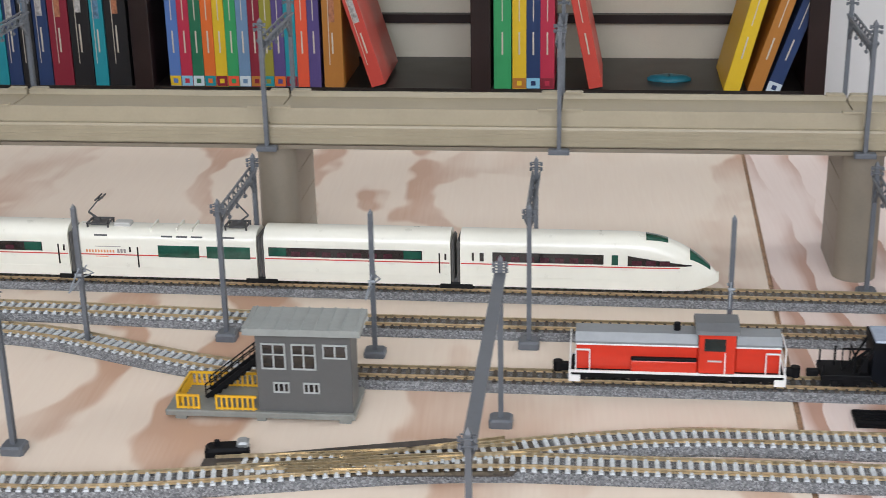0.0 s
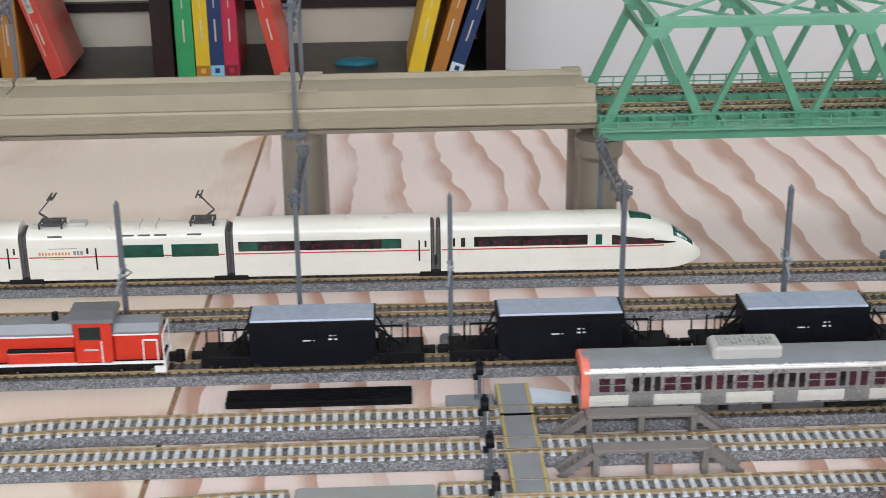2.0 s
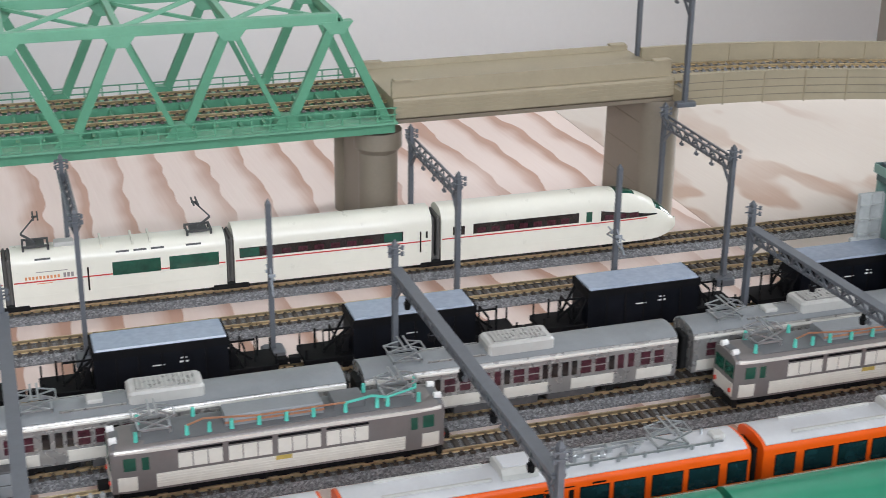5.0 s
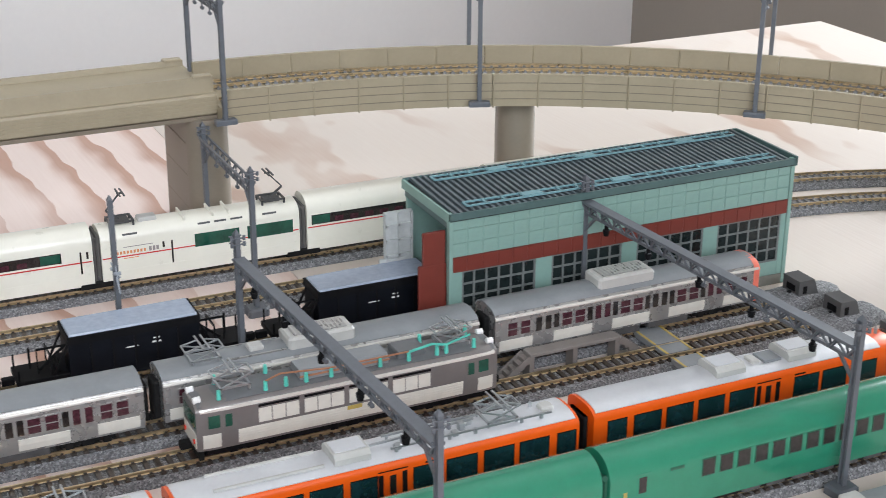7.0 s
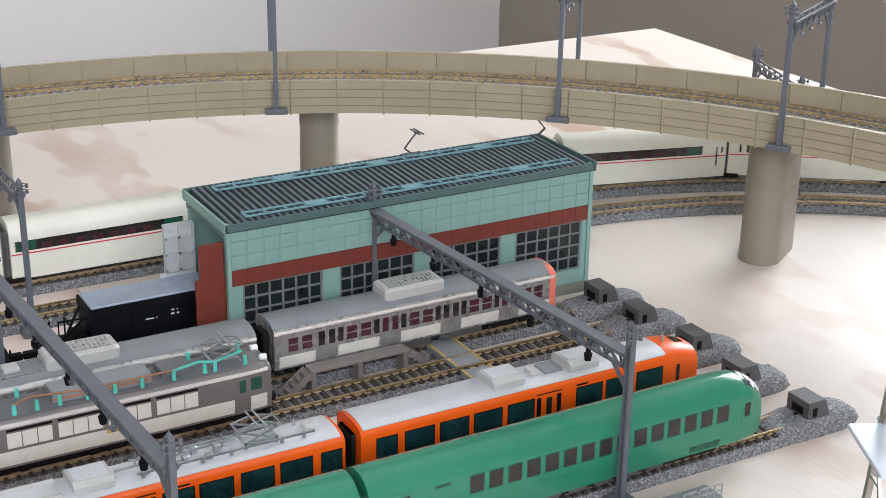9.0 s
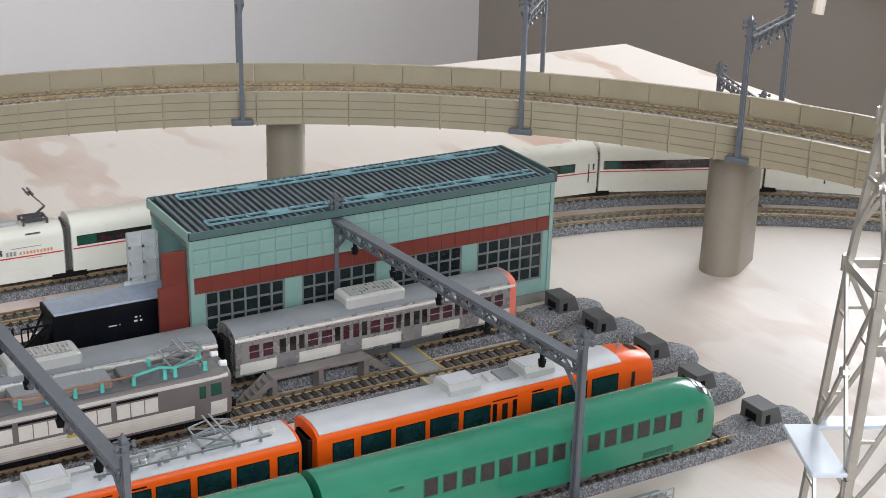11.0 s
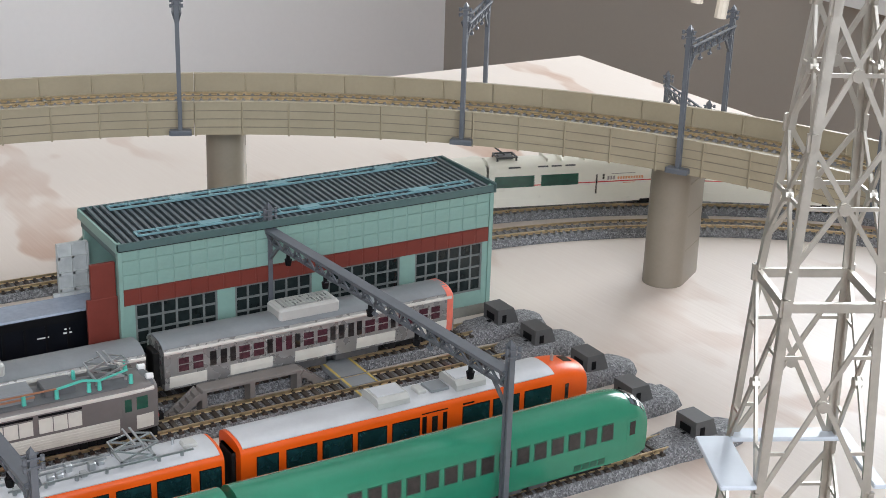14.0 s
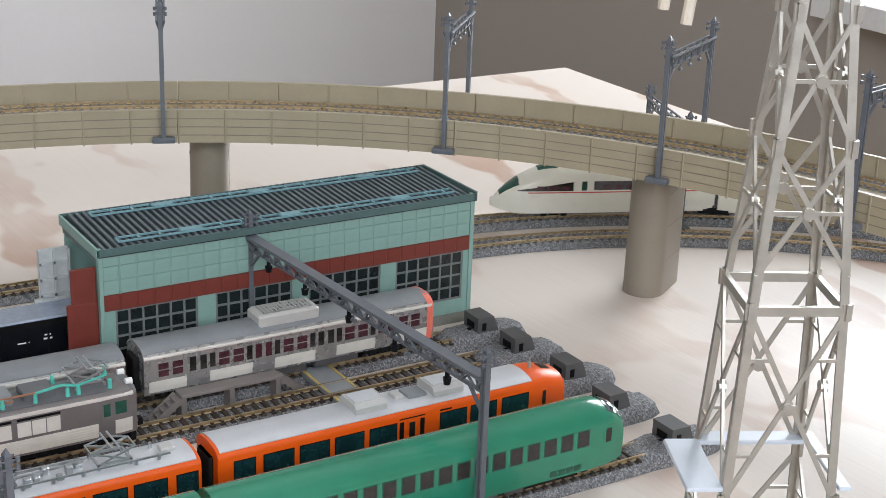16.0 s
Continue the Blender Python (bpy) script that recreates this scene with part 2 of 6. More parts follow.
# ---- mesh tools (millimetres) ----
class Mb:
    def __init__(self):
        self.v, self.f = [], []

    def add(self, vs, fs):
        o = len(self.v)
        self.v += [tuple(p) for p in vs]
        self.f += [tuple(i + o for i in q) for q in fs]
        return self

    def box(self, x0, x1, y0, y1, z0, z1, c=0.0):
        """A box; c is the chamfer of its upright and top edges."""
        if not c:
            vs = [(x, y, z) for z in (z0, z1) for x, y in ((x0, y0), (x1, y0), (x1, y1), (x0, y1))]
            return self.add(vs, [(3, 2, 1, 0), (4, 5, 6, 7), (0, 1, 5, 4), (1, 2, 6, 5), (2, 3, 7, 6), (3, 0, 4, 7)])

        def ring(d, z):
            a, b = (x0 + d, x1 - d), (y0 + d, y1 - d)
            return [(a[0] + c, b[0], z), (a[1] - c, b[0], z), (a[1], b[0] + c, z), (a[1], b[1] - c, z),
                    (a[1] - c, b[1], z), (a[0] + c, b[1], z), (a[0], b[1] - c, z), (a[0], b[0] + c, z)]
        vs = ring(0, z0) + ring(0, z1 - c) + ring(c * 0.8, z1)
        fs = [tuple(range(7, -1, -1)), tuple(range(16, 24))]
        for r in (0, 8):
            fs += [(r + i, r + (i + 1) % 8, r + 8 + (i + 1) % 8, r + 8 + i) for i in range(8)]
        return self.add(vs, fs)

    def prism(self, poly, axis, a, b):
        """poly: points of the two other axes in order; extruded along axis from a to b."""
        def put(p, w):
            return {"x": (w, p[0], p[1]), "y": (p[0], w, p[1]), "z": (p[0], p[1], w)}[axis]
        n = len(poly)
        vs = [put(p, a) for p in poly] + [put(p, b) for p in poly]
        return self.add(vs, [tuple(range(n - 1, -1, -1)), tuple(range(n, 2 * n))] + [(i, (i + 1) % n, n + (i + 1) % n, n + i) for i in range(n)])

    def cyl(self, p, q, r, n=10, r2=None):
        p, q = Vector(p), Vector(q)
        d = (q - p).normalized()
        u = d.orthogonal().normalized()
        w = d.cross(u)
        r2 = r if r2 is None else r2
        cs = [(math.cos(2 * math.pi * i / n), math.sin(2 * math.pi * i / n)) for i in range(n)]
        vs = [p + u * c * r + w * s * r for c, s in cs] + [q + u * c * r2 + w * s * r2 for c, s in cs]
        return self.add(vs, [tuple(range(n - 1, -1, -1)), tuple(range(n, 2 * n))] + [(i, (i + 1) % n, n + (i + 1) % n, n + i) for i in range(n)])

    def bar(self, p, q, w, h=None, up=(0, 0, 1)):
        """A square beam from p to q, w wide and h high."""
        h = h or w
        p, q = Vector(p), Vector(q)
        d = (q - p).normalized()
        s = d.cross(Vector(up))
        s = s.normalized() if s.length > 1e-4 else Vector((1, 0, 0))
        t = s.cross(d).normalized()
        s, t = s * w / 2, t * h / 2
        vs = [e + a * s + b * t for e in (p, q) for a, b in ((-1, -1), (1, -1), (1, 1), (-1, 1))]
        return self.add(vs, [(3, 2, 1, 0), (4, 5, 6, 7), (0, 1, 5, 4), (1, 2, 6, 5), (2, 3, 7, 6), (3, 0, 4, 7)])

    def sweep(self, poly, path, closed=False):
        """poly (offset to the left of the way, height) carried along path: points (x, y, z, tx, ty)."""
        n = len(poly)
        vs, fs = [], []
        for x, y, z, tx, ty in path:
            vs += [(x - ty * a, y + tx * a, z + b) for a, b in poly]
        for j in range(len(path) - 1):
            fs += [(j * n + i, (j + 1) * n + i, (j + 1) * n + (i + 1) % n, j * n + (i + 1) % n) for i in range(n)]
        m = (len(path) - 1) * n
        fs += [tuple(range(n)), tuple(m + i for i in range(n - 1, -1, -1))]
        return self.add(vs, fs)

    def rings(self, rings, caps=True):
        n = len(rings[0])
        vs = [p for r in rings for p in r]
        fs = [(j * n + i, j * n + (i + 1) % n, (j + 1) * n + (i + 1) % n, (j + 1) * n + i) for j in range(len(rings) - 1) for i in range(n)]
        if caps:
            m = (len(rings) - 1) * n
            fs += [tuple(range(n - 1, -1, -1)), tuple(m + i for i in range(n))]
        return self.add(vs, fs)


def part(name, mb, material, parent=None, label="", smooth=0.0):
    me = bpy.data.meshes.new(name)
    me.from_pydata([(x * 0.001, y * 0.001, z * 0.001) for x, y, z in mb.v], [], mb.f)
    bm = bmesh.new()
    bm.from_mesh(me)
    bmesh.ops.recalc_face_normals(bm, faces=bm.faces)
    if smooth:
        for f in bm.faces:
            f.smooth = True
        for e in bm.edges:
            if len(e.link_faces) != 2 or e.calc_face_angle(0) > smooth:
                e.smooth = False
    bm.to_mesh(me)
    bm.free()
    me.materials.append(material)
    ob = new(name, me)
    ob.parent = parent
    if label:
        ob["label"] = label
    return ob


def thing(name, x, y, z=0.0, rz=0.0, label="", category="", group="", kind=""):
    ob = new(name)
    ob.empty_display_size = 0.01
    ob.matrix_basis = pose(x * 0.001, y * 0.001, z * 0.001, 0, 0, rz)
    return tagged(ob, label, category, group, kind)


def copy_at(ob, x, y, z=0.0, rz=0.0):
    return copy_thing(ob, pose(x * 0.001, y * 0.001, z * 0.001, 0, 0, rz))


RT = 6.0          # height of the rail heads above the board

# ---- room ----
def room():
    X0, X1, Y0, Y1, Z0, Z1 = -2200, 2390, -1600, 2700, -760, 1700
    t = 100
    tagged(part("floor", Mb().box(X0 - t, X1 + t, Y0 - t, Y1 + t, Z0 - 40, Z0), FLOOR), "brown wooden room floor under the layout table", "floor", kind="structure")
    tagged(part("ceiling", Mb().box(X0 - t, X1 + t, Y0 - t, Y1 + t, Z1, Z1 + 60), CEIL), "plain white painted ceiling", "ceiling", kind="structure")
    tagged(part("wall_north", Mb().box(X0 - t, X1 + t, Y1, Y1 + t, Z0, Z1), WALL), "plain off-white painted wall behind the bookshelf", "wall", kind="structure")
    tagged(part("wall_west", Mb().box(X0 - t, X0, Y0, Y1, Z0, Z1), WALL), "plain off-white painted wall", "wall", kind="structure")
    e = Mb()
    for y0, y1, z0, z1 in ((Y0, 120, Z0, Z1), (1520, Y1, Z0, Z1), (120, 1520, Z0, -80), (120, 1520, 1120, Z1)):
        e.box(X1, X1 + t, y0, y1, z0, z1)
    tagged(part("wall_east", e, WALL_EAST), "wall with the window in it, backlit shade put into its taupe colour", "wall", kind="structure")
    s = Mb()
    for x0, x1, z0, z1 in ((X0, -1100, Z0, Z1), (1300, X1, Z0, Z1), (-1100, 1300, Z0, 500), (-1100, 1300, 1600, Z1)):
        s.box(x0, x1, Y0 - t, Y0, z0, z1)
    tagged(part("wall_south", s, WALL), "plain off-white wall with a wide window", "wall", kind="structure")
    w = thing("window_1", 2390, 820, 520, label="white window frame letting in strong daylight", category="window", kind="structure")
    f = Mb()
    for y0, y1, z0, z1 in ((-700, -650, -600, 600), (650, 700, -600, 600), (-650, 650, -600, -550), (-650, 650, 550, 600), (-20, 20, -550, 550)):
        f.box(10, 60, y0, y1, z0, z1, 3)
    part("window_frame", f, WHITE, w)
    part("window_sill", Mb().box(-60, 8, -712, 712, -640, -604, 4), WHITE, w)
    w2 = thing("window_2", 100, -1600, 1050, label="white window frame of the wide south window", category="window", kind="structure")
    f = Mb()
    for x0, x1, z0, z1 in ((-1202, -1150, -552, 552), (1150, 1202, -552, 552), (-1150, 1150, -552, -500), (-1150, 1150, 500, 552), (-20, 20, -500, 500)):
        f.box(x0, x1, -60, -10, z0, z1, 3)
    part("window_frame", f, WHITE, w2)


room()


# ---- table: plywood boards on a frame ----
def table():
    t = thing("layout_table", 0, 0, 0, label="large plywood table top carrying the model railway, dark seam", category="table")
    part("board", Mb().prism([(-950, -330), (145, -330), (178.4, 940), (-950, 940)], "z", -18, 0), PLY_CREAM, t, "cream plywood board with faint blotched grain")
    part("board", Mb().prism([(147.5, -330), (860, -330), (860, 940), (180.9, 940)], "z", -18, 0), PLY_PINK, t, "pinkish plywood board with wavy brown grain")
    part("board", Mb().box(860.4, 1444, -330, 940, -18, 0), PLY_WHITE, t, "pale plywood board with faint pink grain")
    part("seam_strip", Mb().prism([(145, -330), (147.5, -330), (180.9, 940), (178.4, 940)], "z", -17, -1.2), PLY_EDGE, t)
    for x in (-900, 240, 1400):
        for y in (-280, 880):
            part("leg", Mb().box(x - 25, x + 25, y - 25, y + 25, -760, -18, 3), PLY_EDGE, t)
    part("rail", Mb().box(-940, 1450, 840, 862, -90, -18), PLY_EDGE, t)
    part("rail", Mb().box(-940, 1450, -300, -278, -90, -18), PLY_EDGE, t)


table()


# ---- tracks ----
CX, CY = 1090, 270.3
def line(pts, step=30.0):
    """Dense path (x, y, z, tx, ty) through straight and arc pieces: ('l', x0, y0, x1, y1), ('a', cx, cy, r, a0, a1) degrees, ('s', x0, y0, x1, y1) an S-bend along x."""
    out = []
    for p in pts:
        if p[0] == "l":
            _, x0, y0, x1, y1 = p
            d = math.hypot(x1 - x0, y1 - y0)
            n = max(1, int(d / step))
            out += [(x0 + (x1 - x0) * i / n, y0 + (y1 - y0) * i / n, 0, (x1 - x0) / d, (y1 - y0) / d) for i in range(n + 1)]
        elif p[0] == "a":
            _, cx, cy, r, a0, a1 = p
            n = max(4, int(abs(radians(a1 - a0)) * r / 12))
            sg = 1 if a1 > a0 else -1
            for i in range(n + 1):
                a = radians(a0 + (a1 - a0) * i / n)
                out.append((cx + r * math.cos(a), cy + r * math.sin(a), 0, -sg * math.sin(a), sg * math.cos(a)))
        else:
            _, x0, y0, x1, y1 = p
            n = 18
            for i in range(n + 1):
                u = i / n
                h, dh = u * u * (3 - 2 * u), 6 * u * (1 - u) * (y1 - y0) / (x1 - x0)
                g = math.hypot(1, dh)
                out.append((x0 + (x1 - x0) * u, y0 + (y1 - y0) * h, 0, 1 / g, dh / g))
    keep = [out[0]]
    for q in out[1:]:
        if math.hypot(q[0] - keep[-1][0], q[1] - keep[-1][1]) > 0.5:
            keep.append(q)
    return keep


def along(path, pitch, start=2.0):
    """Points every pitch mm along a path."""
    need = start
    for a, b in zip(path, path[1:]):
        d = math.hypot(b[0] - a[0], b[1] - a[1])
        while need <= d:
            u = need / d
            g = [a[i] + (b[i] - a[i]) * u for i in range(5)]
            yield g
            need += pitch
        need -= d


def sleeper_mesh(material):
    """One sleeper with its two rail chairs, across the x axis."""
    m = Mb()
    quad = ((-1, -1), (1, -1), (1, 1), (-1, 1))
    fs = [(4, 5, 6, 7), (0, 1, 5, 4), (1, 2, 6, 5), (2, 3, 7, 6), (3, 0, 4, 7)]
    m.add([(1.15 * a, 7.2 * b, 3.4) for a, b in quad] + [(0.95 * a, 6.9 * b, 4.5) for a, b in quad], fs)
    for side in (-4.85, 4.85):
        m.add([(0.6 * a, side + b, h) for h in (4.4, 5.0) for a, b in quad], fs)
    me = bpy.data.meshes.new("sleeper")
    me.from_pydata([(x * 0.001, y * 0.001, z * 0.001) for x, y, z in m.v], [], m.f)
    me.materials.append(material)
    return me


def track(pts, label, sleeper=SLEEPER, bed=True, z=0.0, group="tracks on the board", single=False):
    path = [(x, y, z, tx, ty) for x, y, _, tx, ty in line(pts)]
    t = thing("railway_track", 0, 0, 0, label=label, category="railway track", group=group)
    if bed:
        part("ballast_bed", Mb().sweep([(-9.3, 0.05), (-9.3, 0.9), (-7.3, 3.7), (7.3, 3.7), (9.3, 0.9), (9.3, 0.05)], path), BALLAST, t)
    sl = Mb()
    one = sleeper_mesh(sleeper) if single else None
    for x, y, zz, tx, ty in along(path, 4.4):
        if single:
            ob = new("sleeper", one)
            ob.parent = t
            ob.matrix_basis = pose(x * 0.001, y * 0.001, zz * 0.001, 0, 0, math.degrees(math.atan2(ty, tx)))
            continue
        g = math.hypot(tx, ty)
        tx, ty = tx / g, ty / g
        c = [(a * tx - b * ty + x, a * ty + b * tx + y) for a, b in ((-1.15, -7.2), (1.15, -7.2), (1.15, 7.2), (-1.15, 7.2))]
        d = [(a * tx - b * ty + x, a * ty + b * tx + y) for a, b in ((-0.95, -6.9), (0.95, -6.9), (0.95, 6.9), (-0.95, 6.9))]
        sl.add([(p, q, zz + 3.4) for p, q in c] + [(p, q, zz + 4.5) for p, q in d], [(4, 5, 6, 7), (0, 1, 5, 4), (1, 2, 6, 5), (2, 3, 7, 6), (3, 0, 4, 7)])
        for side in (-4.85, 4.85):      # rail chairs
            qx, qy = x - ty * side, y + tx * side
            sl.add([(qx + a * tx - b * ty, qy + a * ty + b * tx, zz + h) for h in (4.4, 5.0) for a, b in ((-0.6, -1), (0.6, -1), (0.6, 1), (-0.6, 1))],
                   [(4, 5, 6, 7), (0, 1, 5, 4), (1, 2, 6, 5), (2, 3, 7, 6), (3, 0, 4, 7)])
    if not single:
        tagged(part("sleeper_row", sl, sleeper, t), kind="stuff")
    for side in (-4.85, 4.85):
        part("rail", Mb().sweep([(side - 0.7, 4.5), (side - 0.2, 4.8), (side - 0.35, 5.6), (side - 0.35, 6.0), (side + 0.35, 6.0), (side + 0.35, 5.6), (side + 0.2, 4.8), (side + 0.7, 4.5)], path), RAIL, t)
    return t


Y1T, Y2T, Y3T = 624.3, 593, 535
SK = -0.0138       # the main line runs slightly askew
YS = [483, 456, 423, 390, 354]       # yard tracks: silver set, electric engines, empty, orange set, green set
track([("a", CX, CY, 354, 90, -90), ("l", CX, CY - 354, 500, CY - 354)], "curved main line track at the table end", SLEEPER_MID)
track([("l", -900, Y1T + SK * (-900 - CX), CX, Y1T)], "ballasted main line track under the white express train")
track([("l", -900, Y2T + 10, -240, Y2T + 8), ("s", -240, Y2T + 8, -28, Y2T)], "ballasted main line track with pale concrete sleepers", SLEEPER_GREY)
track([("a", CX, CY, 317, 90, -90), ("l", CX, CY - 317, 500, CY - 317)], "empty curved main line track at the table end", SLEEPER_MID)
track([("l", -28, Y2T, CX, CY + 317)], "empty ballasted main line track, curving at the end")
track([("l", -900, 760, -215, 573), ("s", -215, 573, -62, Y3T)], "curved siding with pale concrete sleepers", SLEEPER_GREY, single=True)
track([("l", -62, Y3T, 1078, Y3T)], "ballasted siding under red engine and black wagons")
track([("l", -420, 372, -150, 426), ("s", -150, 426, 60, YS[1]), ("l", 60, YS[1], 520, YS[1])], "ballasted yard track with pale sleepers joining a turnout", SLEEPER_GREY, single=True)
track([("l", 520, YS[1], 1066, YS[1])], "ballasted yard track under the electric engines")
track([("s", -60, 447, 140, YS[0]), ("l", 140, YS[0], 304, YS[0])], "ballasted yard track with pale sleepers branching from a turnout", SLEEPER_GREY, single=True)
track([("l", 304, YS[0], 1066, YS[0])], "ballasted yard track under the silver train")
track([("s", 60, 405, 222, YS[2] - 2)], "curved end of an empty yard track", SLEEPER_GREY, single=True)
track([("l", 277, YS[2], 1068, YS[2])], "empty ballasted yard track", SLEEPER_GREY, single=True)
track([("l", 330, YS[3], 1072, YS[3])], "ballasted yard track under the orange train")
track([("l", 560, YS[4], 1074, YS[4])], "ballasted yard track under the green train")


# ---- elevated line: girders, parapets, piers, truss bridge ----
def viaduct_straight(x0, x1, label, dz=0.0):
    t = thing("viaduct_span", 0, 0, dz, label=label, category="viaduct", group="straight viaduct spans")
    yn = 668
    part("girder", Mb().prism([(yn + 3, 66.5), (yn + 3, 69), (yn, 70), (yn, 78.6), (yn + 0.5, 79.8), (yn + 66, 79.8), (yn + 66, 66.5)], "x", x0, x1), VIA, t)
    rib = Mb()
    for z in (71.4, 73.3, 75.2, 77.1):
        rib.box(x0, x1, yn - 0.35, yn + 0.5, z, z + 0.9)
    part("moulding", rib, VIA, t)
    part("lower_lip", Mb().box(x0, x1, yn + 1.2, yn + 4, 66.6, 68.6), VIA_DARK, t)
    part("parapet", Mb().prism([(yn + 3.5, 79.7), (yn + 4.2, 88), (yn + 6, 88), (yn + 6.5, 79.7)], "x", x0 + 0.3, x1 - 0.3), VIA, t)
    part("parapet", Mb().prism([(yn + 59.5, 79.7), (yn + 60, 82.6), (yn + 62, 82.6), (yn + 63, 79.7)], "x", x0 + 0.3, x1 - 0.3), VIA, t)
    for x in (x0 + 6, x1 - 6):
        part("clip", Mb().box(x - 5, x + 5, yn + 3, yn + 7.5, 87.8, 89.0, 0.4), VIA, t)
        part("clip", Mb().box(x - 5, x + 5, yn + 59, yn + 64, 82.4, 83.6, 0.4), VIA, t)
    return t


for a, b in ((-700, -549), (-549, -398), (-398, -245), (-245, -92), (-92, 61), (61, 215), (215, 368)):
    viaduct_straight(a + 0.4, b - 0.4, "beige plastic double-track viaduct span with moulded girder sides", 2.6)
viaduct_straight(686, 842, "beige plastic viaduct span between truss bridge and curve")
VX, VY = 842, 297
RI, RO = 361, 415


def viaduct_curve(a0, a1):
    t = thing("curved_viaduct", 0, 0, 0, label="taupe plastic curved viaduct section with panelled walls", category="viaduct", group="curved viaduct sections")
    def arc(r0, r1, z0, z1, n=10, b0=None, b1=None):
        b0, b1 = (a0 if b0 is None else b0), (a1 if b1 is None else b1)
        m = Mb()
        rings = []
        for i in range(n + 1):
            a = radians(b0 + (b1 - b0) * i / n)
            c, s = math.cos(a), math.sin(a)
            rings.append([(VX + r * c, VY + r * s, z) for r, z in ((r0, z0), (r1, z0), (r1, z1), (r0, z1))])
        return m.rings(rings)
    part("deck", arc(RI + 1.5, RO - 1.5, 67, 74), VIA, t, smooth=0.5)
    part("wall", arc(RI, RI + 1.8, 66.5, 83), VIA, t, "inner wall of moulded panels", smooth=0.5)
    part("wall", arc(RO - 1.8, RO, 66.5, 84.8), VIA, t, "outer wall of moulded panels", smooth=0.5)
    part("coping", arc(RI - 0.25, RI + 2.0, 82.6, 83.5), VIA, t, smooth=0.5)
    part("coping", arc(RO - 2.05, RO + 0.25, 84.5, 85.3), VIA, t, smooth=0.5)
    n = max(2, round(radians(abs(a1 - a0)) * RI / 24))
    for i in range(n):
        a = radians(a0 + (a1 - a0) * (i + 0.02) / n)
        c, s = math.cos(a), math.sin(a)
        for r, z0, z1 in ((RI - 0.3, 66, 83), (RO - 2.1, 75, 84.6)):
            part("panel_rib", Mb().bar((VX + r * c, VY + r * s, z0), (VX + r * c, VY + r * s, z1), 0.7, 0.7), VIA, t)
    for z in (70.2, 74.4, 78.6):
        part("panel_line", arc(RI - 0.12, RI + 0.4, z, z + 0.45), VIA_DARK, t, smooth=0.5)
    return t


for a0, a1 in ((90, 68), (68, 46), (46, 24), (24, 2), (2, -20), (-20, -42), (-42, -64), (-64, -90)):
    viaduct_curve(a0 - 0.015, a1 + 0.015)
for r in (RI + 10, RI + 43):
    track([("a", VX, VY, r, 89.6, -90)], "track on the curved viaduct", z=70.4, bed=False, sleeper=SLEEPER_MID, group="tracks on the viaduct")
track([("l", 372, 686, 686, 686)], "near track on the truss bridge deck", z=70.2, bed=False, group="tracks on the viaduct")
track([("l", 372, 721, 686, 721)], "far track on the truss bridge deck", z=70.2, bed=False, group="tracks on the viaduct")


def round_pier(x, y, rz, wide, top=67.0, rad=11.2):
    t = thing("viaduct_pier", x, y, 0, rz, label="taupe plastic oblong viaduct pier with rounded ends", category="pier", group="viaduct piers")
    n = 12
    def ring(r, z):
        pts = [(r * math.sin(math.pi * i / n - math.pi / 2), -wide / 2 - r * math.cos(math.pi * i / n - math.pi / 2)) for i in range(n + 1)]
        pts += [(r * math.sin(math.pi * i / n + math.pi / 2), wide / 2 - r * math.cos(math.pi * i / n + math.pi / 2)) for i in range(n + 1)]
        return [(a, b, z) for a, b in pts]
    part("shaft", Mb().rings([ring(rad, 0), ring(rad - 0.4, top - 4), ring(rad - 0.4, top - 2)]), PIER, t, smooth=0.6)
    part("cap", Mb().rings([ring(rad + 0.2, top - 2), ring(rad + 0.2, top)]), PIER, t, smooth=0.6)
    line_ = Mb()
    for z in (18, 36, 53):
        line_.box(rad - 0.45, rad - 0.1, -wide / 2, wide / 2, z, z + 0.5)
        line_.box(0.1 - rad, 0.45 - rad, -wide / 2, wide / 2, z, z + 0.5)
    part("groove", line_, VIA_DARK, t)
    return t


def column_pier(x, y):
    t = thing("bridge_pier", x, y, 0, label="taupe bridge pier of two round columns joined by a wall", category="pier", group="truss bridge piers")
    part("wall", Mb().box(-7, 7, 4, 48, 0, 58, 0.6), PIER, t)
    for dy in (0, 52):
        part("column", Mb().cyl((0, dy, 0), (0, dy, 50), 10.2, 28).cyl((0, dy, 50), (0, dy, 53), 10.2, 28, 12.4).cyl((0, dy, 53), (0, dy, 61.6), 12.4, 28), PIER, t, smooth=0.6)
        part("bearing", Mb().box(-3.4, 3.4, dy - 3.4, dy + 3.4, 61.6, 66, 0.5), PIER, t)


for x in (-549, -398, -245, -92, 61, 215):
    if x in (-92, 215, -398):
        round_pier(x + 2, 700, 0, 40, top=69.2)
column_pier(371, 680)
column_pier(681, 680)
round_pier(838, 697, 0, 40)
for a in (65.7, 31.3, -2, -35, -68):
    rr = 399
    round_pier(VX + rr * math.cos(radians(a)), VY + rr * math.sin(radians(a)), a - 90, 21, rad=10.4)


